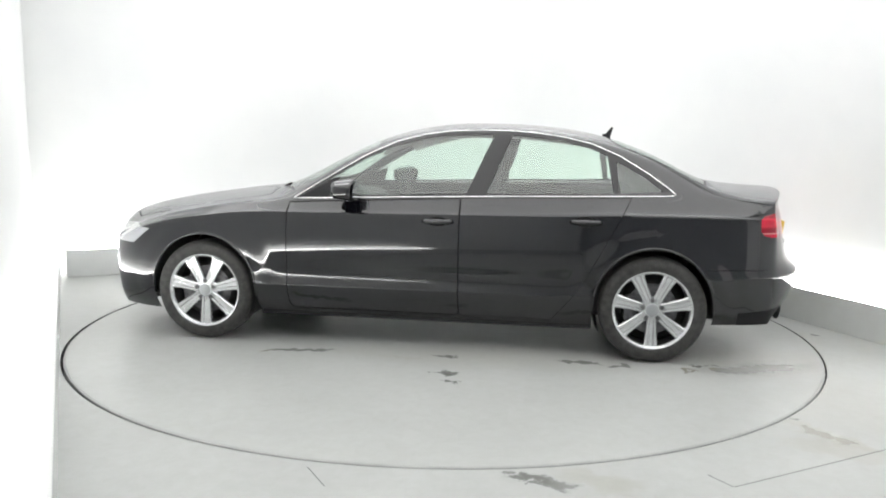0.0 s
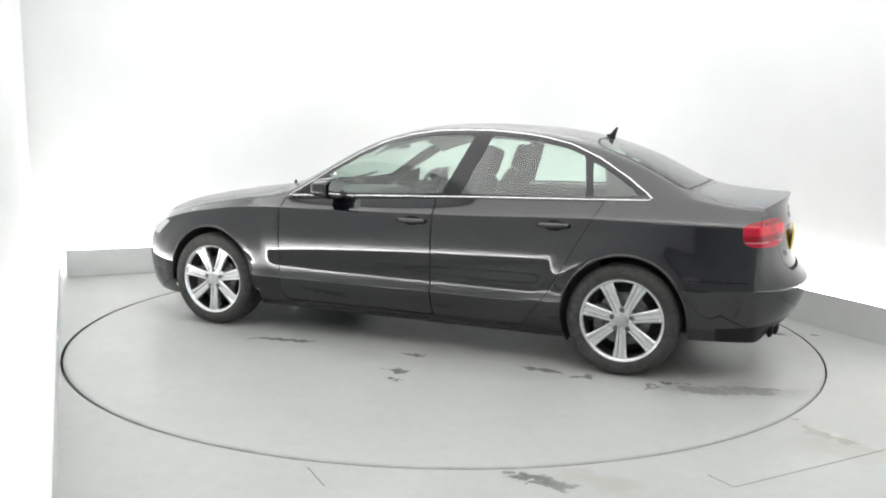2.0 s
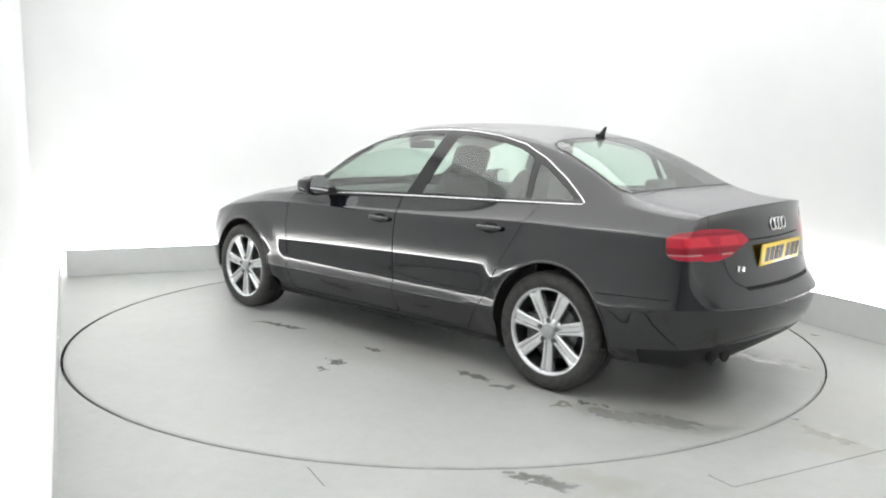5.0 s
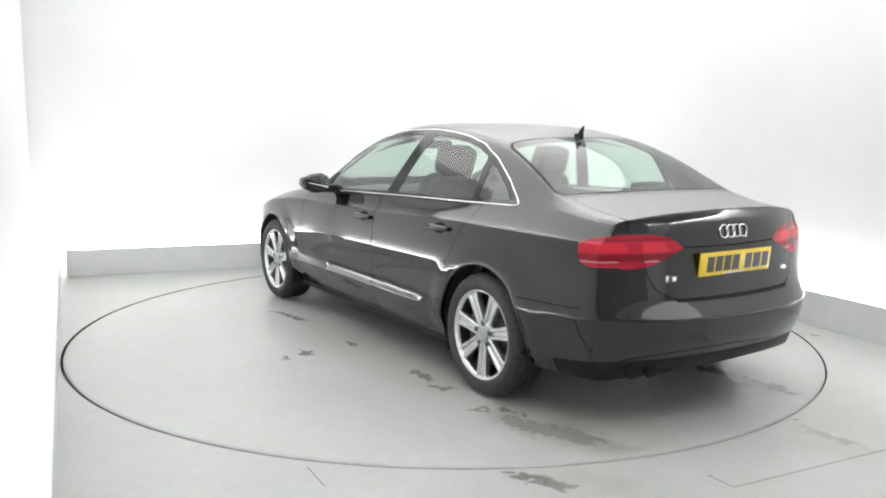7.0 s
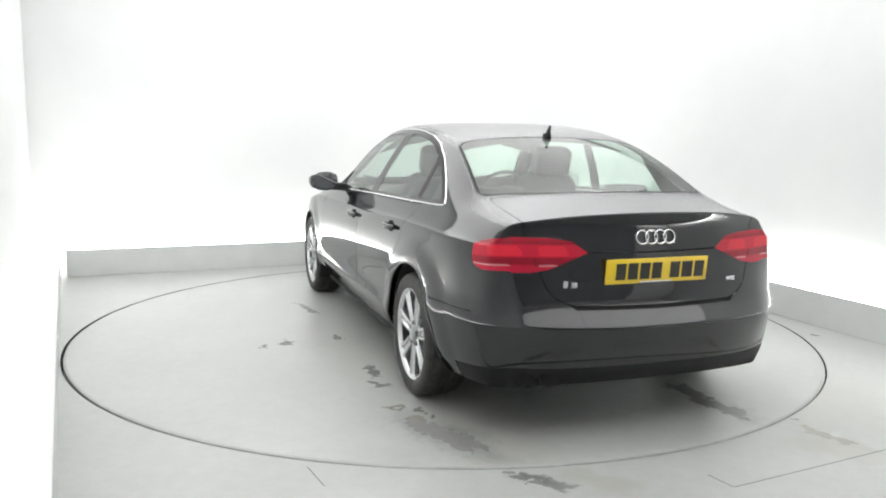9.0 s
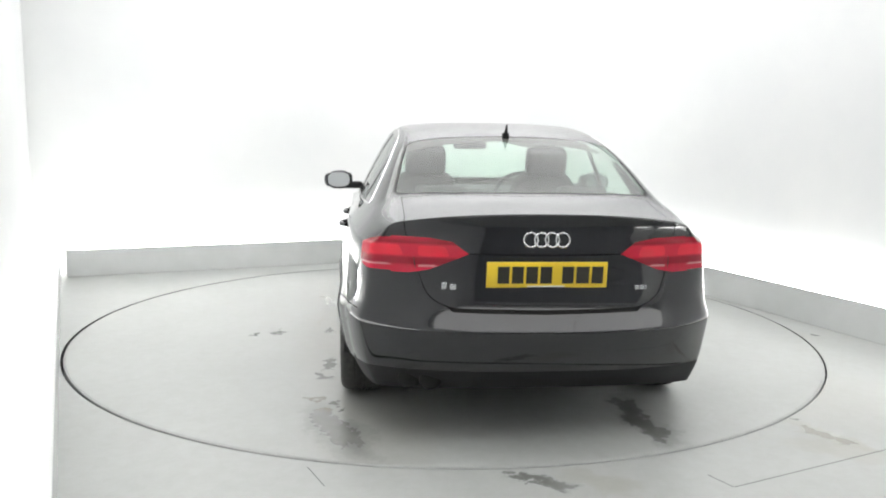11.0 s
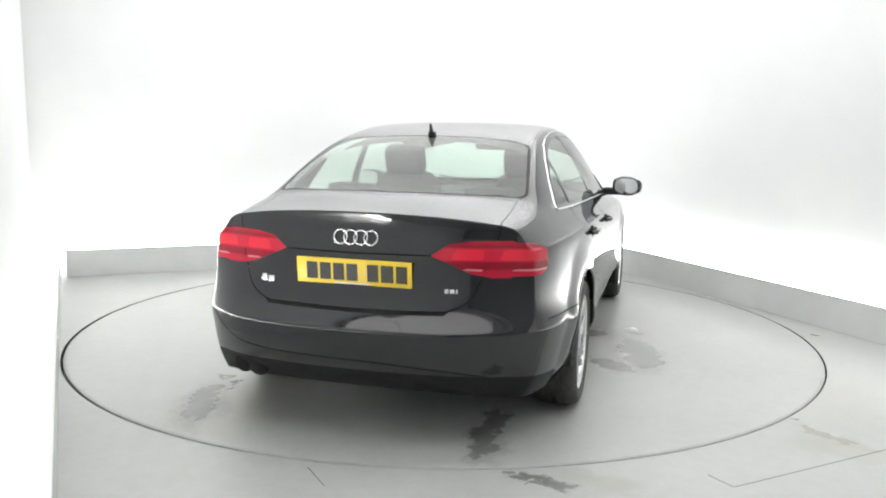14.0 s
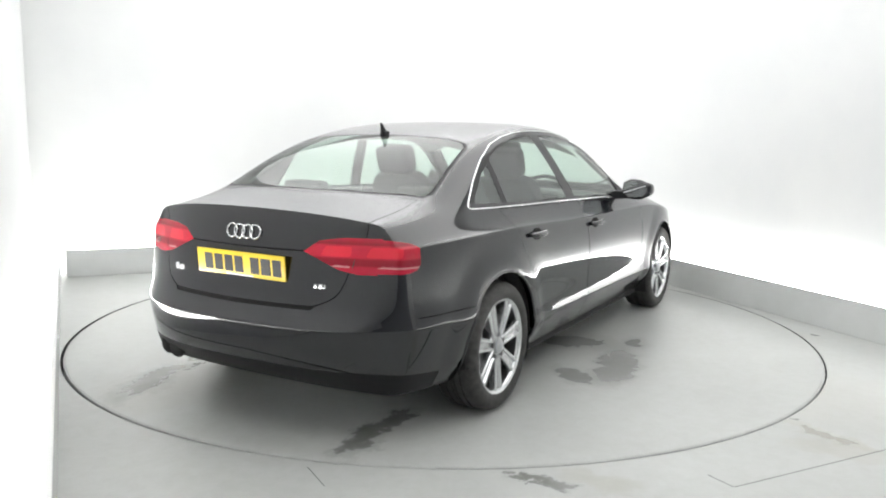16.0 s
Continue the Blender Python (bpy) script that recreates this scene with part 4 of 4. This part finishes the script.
# ---- trim, mirrors, handles ----
def build_trim():
    for s in (1, -1):
        dense = []
        loop = DLO[:]
        for p, q in zip(loop, loop[1:] + loop[:1]):
            n = max(1, int(math.hypot(q[0] - p[0], q[1] - p[1]) / 0.03))
            dense += [(p[0] + (q[0] - p[0]) * k / n, p[1] + (q[1] - p[1]) * k / n) for k in range(n)]
        pts = [(x, s * (flank_y(x, z) + 0.001), z) for x, z in dense]
        part("window_trim", tube_bm(pts, 0.0046, 8, True), CHROME, car, "polished chrome window surround")
        # door handles
        for hx, hz in ((-0.108, 0.800), (-0.998, 0.822)):
            y = flank_y(hx, hz)
            # the skin isn't hollowed; a near-black disc gives the recess its shade
            dish_shade = bmesh.new()
            bmesh.ops.create_uvsphere(dish_shade, u_segments=20, v_segments=10, radius=1)
            bmesh.ops.transform(dish_shade, matrix=Matrix.Translation((hx, s * (y - 0.002), hz)) @ Matrix.Diagonal((0.062, 0.006, 0.042, 1)), verts=dish_shade.verts[:])
            handle = part("door_handle", join_bms([dish_shade]), GAP, car, "black painted pull handle over a black patch for the recess shade")
            pts = [(hx + 0.090 * k / 8, s * (y + 0.004 + 0.026 * (1 - (k / 8) ** 4)), hz + 0.012) for k in range(-8, 9)]
            bar = tube_bm(pts, [0.011 + 0.004 * (1 - (k / 8) ** 2) for k in range(-8, 9)], 10)
            part("grip", bar, PAINT, handle)
        # door mirror
        def shape(co):
            k = (co.y * s - 0.90) / 0.19
            co.z += -0.012 * k + (0.0 if co.z > 0.99 else 0.012 * k)
            if co.x > 0.46:
                co.z = 0.995 + (co.z - 0.995) * (0.72 - 0.10 * k)
                co.x -= 0.05 * k
            return co
        y0, y1 = sorted((s * 0.866, s * 1.066))
        housing = soft_box(0.382, 0.552, y0, y1, 0.912, 1.072, 3, 1, taper=shape)
        middle, reach = Vector((0.46, s * 0.966, 0.992)), Vector((0.085, 0.10, 0.08))
        for v in housing.verts:
            q = [(v.co[i] - middle[i]) / reach[i] for i in range(3)]
            biggest, norm = max(abs(k) for k in q[1:]), sum(abs(k) ** 2.6 for k in q[1:]) ** (1 / 2.6)
            if norm > 1e-6:
                v.co.y, v.co.z = (middle[i] + q[i] * reach[i] * (0.35 + 0.65 * biggest / norm) * 1.03 for i in (1, 2))
        mirror = part("door_mirror", housing, PAINT, car, "black door mirror housing")
        glass = bmesh.new()
        bmesh.ops.create_circle(glass, cap_ends=True, segments=28, radius=1)
        for v in glass.verts:
            c, t = v.co.x, v.co.y
            v.co = Vector((0.379 - 0.003 * (c * c + t * t), s * (0.962 + 0.078 * math.copysign(abs(c) ** 0.8, c)), 0.992 + 0.053 * math.copysign(abs(t) ** 0.7, t)))
        part("mirror_glass", glass, MIRROR, mirror)
        arm = soft_box(0.40, 0.50, min(s * 0.79, s * 0.93), max(s * 0.79, s * 0.93), 0.925, 0.975, 2)
        part("mirror_arm", arm, TRIM, mirror, "black mirror foot")
        sail = bmesh.new()
        vs = [sail.verts.new((x, s * (flank_y(x, z) + d), z)) for d in (0.004, -0.004) for x, z in ((0.80, 0.928), (0.60, 0.938), (0.55, 1.06), (0.68, 1.005))]
        for f in ((0, 1, 2, 3), (7, 6, 5, 4), (0, 4, 5, 1), (1, 5, 6, 2), (2, 6, 7, 3), (3, 7, 4, 0)):
            sail.faces.new([vs[i] for i in f])
        bmesh.ops.recalc_face_normals(sail, faces=sail.faces[:])
        part("mirror_base", sail, TRIM, car, "black triangle at the mirror foot", smooth=False)
    # roof aerial
    def fin(co):
        k = (co.z - 1.335) / 0.062
        co.y *= 1.0 - 0.7 * max(0, k)
        co.x = -1.135 + (co.x + 1.135) * (1 - 0.72 * max(0, k)) - 0.035 * max(0, k)
        return co
    base = soft_box(-1.160, -1.105, -0.017, 0.017, 1.318, 1.352, 2)
    blade = soft_box(-1.160, -1.112, -0.010, 0.010, 1.332, 1.396, 2, taper=fin)
    aerial = part("aerial", join_bms([base, blade]), TRIM, car, "black shark-fin roof aerial")
    # wiper arms at the foot of the windscreen
    for y0, y1 in ((0.05, 0.55), (-0.60, -0.08)):
        pts = [(1.085 - 0.30 * (abs(y) / 0.68) ** 2.2 + 0.03, y, spine(1.085 - 0.30 * (abs(y) / 0.68) ** 2.2) * 0.6 + rail_z(1.085 - 0.30 * (abs(y) / 0.68) ** 2.2) * 0.4 - 0.004) for y in [y0 + (y1 - y0) * k / 8 for k in range(9)]]
        part("wiper", tube_bm(pts, 0.009, 6), TRIM, car)


MIRROR = material("mirror_glass", (0.85, 0.87, 0.88), 0.02, 1.0)
build_trim()


# ---- number plate, badge, lettering ----
def build_tail_details():
    zc = 0.760
    x0 = min(tail_x(0.0, 0.705) + 0.005, tail_x(0.0, 0.76), tail_x(0.0, 0.815) - 0.005) - 0.003
    plate = part("number_plate", box_bm(-0.006, 0.004, -0.26, 0.26, -0.0555, 0.0555, 0.002), YELLOW, car, "yellow rear number plate with dark bars")
    plate.matrix_basis = Matrix.Translation((x0, 0, zc)) @ Matrix.Rotation(-0.09, 4, "Y")
    y = 0.213
    for i, w in enumerate((0.050, 0.050, 0.050, 0.050, 0.0, 0.050, 0.056, 0.050)):
        if not w:
            y -= 0.033
            continue
        part("bar", box_bm(-0.0075, -0.0062, y - w, y, -0.037, 0.037), INK, plate, smooth=False)
        y -= w + 0.011
    part("bar", box_bm(-0.0072, -0.0062, -0.075, 0.085, -0.0525, -0.0465), PALE, plate, "pale strip along the lower edge", smooth=False)
    for i in range(4):
        yc = 0.069 - i * 0.046
        pts = [(0, yc + 0.030 * math.cos(k * math.tau / 32), 0.905 + 0.030 * math.sin(k * math.tau / 32)) for k in range(32)]
        pts = [(tail_x(py, pz) - 0.004 - 0.001 * (i % 2), py, pz) for _, py, pz in pts]
        part("badge_ring", tube_bm(pts, 0.0042, 6, True), CHROME, car, "chrome badge ring")
    for y0, y1, z0, z1 in ((0.425, 0.447, 0.692, 0.722), (0.385, 0.412, 0.692, 0.716), (-0.395, -0.412, 0.690, 0.708), (-0.417, -0.437, 0.690, 0.708), (-0.443, -0.449, 0.690, 0.708)):
        ya, yb = sorted((y0, y1))
        x = tail_x((ya + yb) / 2, (z0 + z1) / 2)
        part("badge_bar", box_bm(x - 0.004, x + 0.004, ya, yb, z0, z1, 0.001), ALLOY, car, "small chrome badge bar")


YELLOW = bumped(material("reflective_yellow", (0.80, 0.56, 0.03), 0.35, 0.0, 0.3), 900, 0.1, 0.0003)
INK = material("plate_black", (0.02, 0.018, 0.012), 0.5)
PALE = material("pale_print", (0.75, 0.74, 0.65), 0.5)
build_tail_details()


# ---- cabin ----
def build_cabin():
    for s in (1, -1):
        y0, y1 = sorted((s * 0.735, s * 0.77))
        part("door_card", box_bm(-1.25, 0.78, y0, y1, 0.27, 0.945, 0.01), DARK_INSIDE, car, smooth=False)
        a0, a1 = sorted((s * 0.64, s * 0.73))
        part("armrest", box_bm(-0.62, 0.35, a0, a1, 0.66, 0.72, 0.015), DASH, car, smooth=False)
    part("parcel_shelf", box_bm(-1.735, -1.28, -0.63, 0.63, 0.975, 0.992, 0.004), DARK_INSIDE, car, smooth=False)
    part("bulkhead", box_bm(-1.62, -1.58, -0.66, 0.66, 0.27, 0.97), DARK_INSIDE, car, smooth=False)
    part("firewall", box_bm(1.02, 1.06, -0.68, 0.68, 0.27, 0.86), DARK_INSIDE, car, smooth=False)
    # roof lining
    bm, rows = bmesh.new(), []
    for x in [0.30 - 0.10 * k for k in range(15)]:
        ry, rz, sz = rail_y(x) - 0.03, rail_z(x) - 0.070, spine(x) - 0.032
        rows.append([bm.verts.new((x, ry * f, rz + (sz - rz) * (1 - abs(f) ** 2))) for f in (-1, -0.75, -0.4, 0, 0.4, 0.75, 1)])
    for a, b in zip(rows, rows[1:]):
        for k in range(6):
            bm.faces.new((a[k], a[k + 1], b[k + 1], b[k]))
    part("roof_lining", bm, LINER, car, "pale grey roof lining")
    # trim of the rear and front pillars
    for s in (1, -1):
        for name, outline in (("rear_pillar_trim", ((-1.27, 0.985), (-1.22, 1.20), (-1.30, 1.18), (-1.56, 1.02), (-1.60, 0.985))), ("front_pillar_trim", ((0.80, 0.93), (0.36, 1.20), (0.30, 1.21), (0.28, 1.245), (0.42, 1.19), (0.62, 1.07), (0.82, 0.945)))):
            bm2 = bmesh.new()
            near = [bm2.verts.new((x, s * (flank_y(x, z) - 0.035), z)) for x, z in outline]
            far = [bm2.verts.new((x, s * (flank_y(x, z) - 0.060), z)) for x, z in outline]
            bm2.faces.new(near), bm2.faces.new(far[::-1])
            for k in range(len(near)):
                j = (k + 1) % len(near)
                bm2.faces.new((near[k], far[k], far[j], near[j]))
            bmesh.ops.recalc_face_normals(bm2, faces=bm2.faces[:])
            part(name, bm2, DARK_INSIDE, car, smooth=False)
    # dashboard
    def dash_shape(co):
        if co.z > 0.9:
            co.z += 0.02 * (1 - (co.y / 0.7) ** 2)
        return co
    part("dashboard", soft_box(0.50, 1.05, -0.72, 0.72, 0.50, 0.915, 2, taper=dash_shape), DASH, car, "dark dashboard")
    # steering wheel on the right-hand side
    pts = [(0.0, 0.185 * math.cos(k * math.tau / 40), 0.185 * math.sin(k * math.tau / 40)) for k in range(40)]
    ring_bm = tube_bm(pts, 0.014, 8, True)
    boss = soft_box(-0.03, 0.03, -0.07, 0.07, -0.06, 0.06, 1)
    arms = box_bm(-0.008, 0.008, -0.18, 0.18, -0.018, 0.018)
    rim_ob = join_bms([ring_bm, boss, arms])
    bmesh.ops.transform(rim_ob, matrix=Matrix.Translation((0.34, -0.37, 0.89)) @ Matrix.Rotation(radians(-24), 4, "Y"), verts=rim_ob.verts[:])
    part("steering_wheel", rim_ob, DASH, car)
    part("inner_mirror", soft_box(0.36, 0.40, -0.12, 0.12, 1.225, 1.285, 2), DASH, car, "dark rear-view mirror")
    # seats
    for y in (0.39, -0.39):
        lean = Matrix.Translation((-0.20, y, 0.52)) @ Matrix.Rotation(radians(-20), 4, "Y")

        def back_shape(co):
            k = co.z / 0.62
            co.y *= 1 - 0.22 * max(0, k) ** 2
            return co
        seat = part("front_seat", soft_box(-0.06, 0.07, -0.25, 0.25, -0.08, 0.60, 2, taper=back_shape, place=lean), FABRIC, car, "charcoal cloth front seat")
        part("cushion", soft_box(-0.25, 0.32, y - 0.26, y + 0.26, 0.38, 0.56, 2), FABRIC, seat)
        part("headrest", soft_box(-0.05, 0.06, -0.128, 0.128, 0.600, 0.780, 3, place=lean), FABRIC, seat)
        for dy in (-0.06, 0.06):
            part("headrest_post", tube_bm([lean @ Vector((0.0, dy, 0.52)), lean @ Vector((0.0, dy, 0.66))], 0.007, 6), STEEL, seat)
    bench = part("rear_seat", soft_box(-0.07, 0.08, -0.66, 0.66, -0.05, 0.56, 2, place=Matrix.Translation((-1.12, 0, 0.47)) @ Matrix.Rotation(radians(-22), 4, "Y")), FABRIC, car, "charcoal cloth rear bench")
    part("cushion", soft_box(-1.10, -0.62, -0.66, 0.66, 0.36, 0.54, 2), FABRIC, bench)
    for y in (0.38, -0.38):
        part("headrest", soft_box(-1.40, -1.30, y - 0.13, y + 0.13, 0.97, 1.075, 2), FABRIC, bench)


build_cabin()


# ---- what moves: turntable and car turn together ----
CAR_SET = (0.0675, -0.2097)
TURNS = [(0.0, 171.7), (0.5, 168.11), (1.0, 164.56), (1.5, 161.11), (2.0, 157.73), (2.5, 154.42), (3.0, 151.11), (3.5, 147.77), (4.0, 144.34), (5.25, 135.66), (6.5, 126.98), (7.0, 123.6), (7.5, 120.22),
         (8.0, 116.77), (8.5, 113.31), (9.0, 109.79), (10.25, 101.0), (11.5, 92.19), (12.0, 88.6), (12.5, 85.02), (13.0, 81.42), (13.5, 77.87), (14.0, 74.28), (14.5, 70.73), (15.0, 67.15), (15.5, 63.62), (16.0, 60.02)]


def motions():
    spins = [(t, pose(0, 0, 0, 0, 0, a)) for t, a in TURNS]
    walk(turntable, [(t, Matrix.Translation(HUB) @ m) for t, m in spins])
    walk(car, [(t, m @ Matrix.Translation((CAR_SET[0], CAR_SET[1], 0.0))) for t, m in spins])


motions()
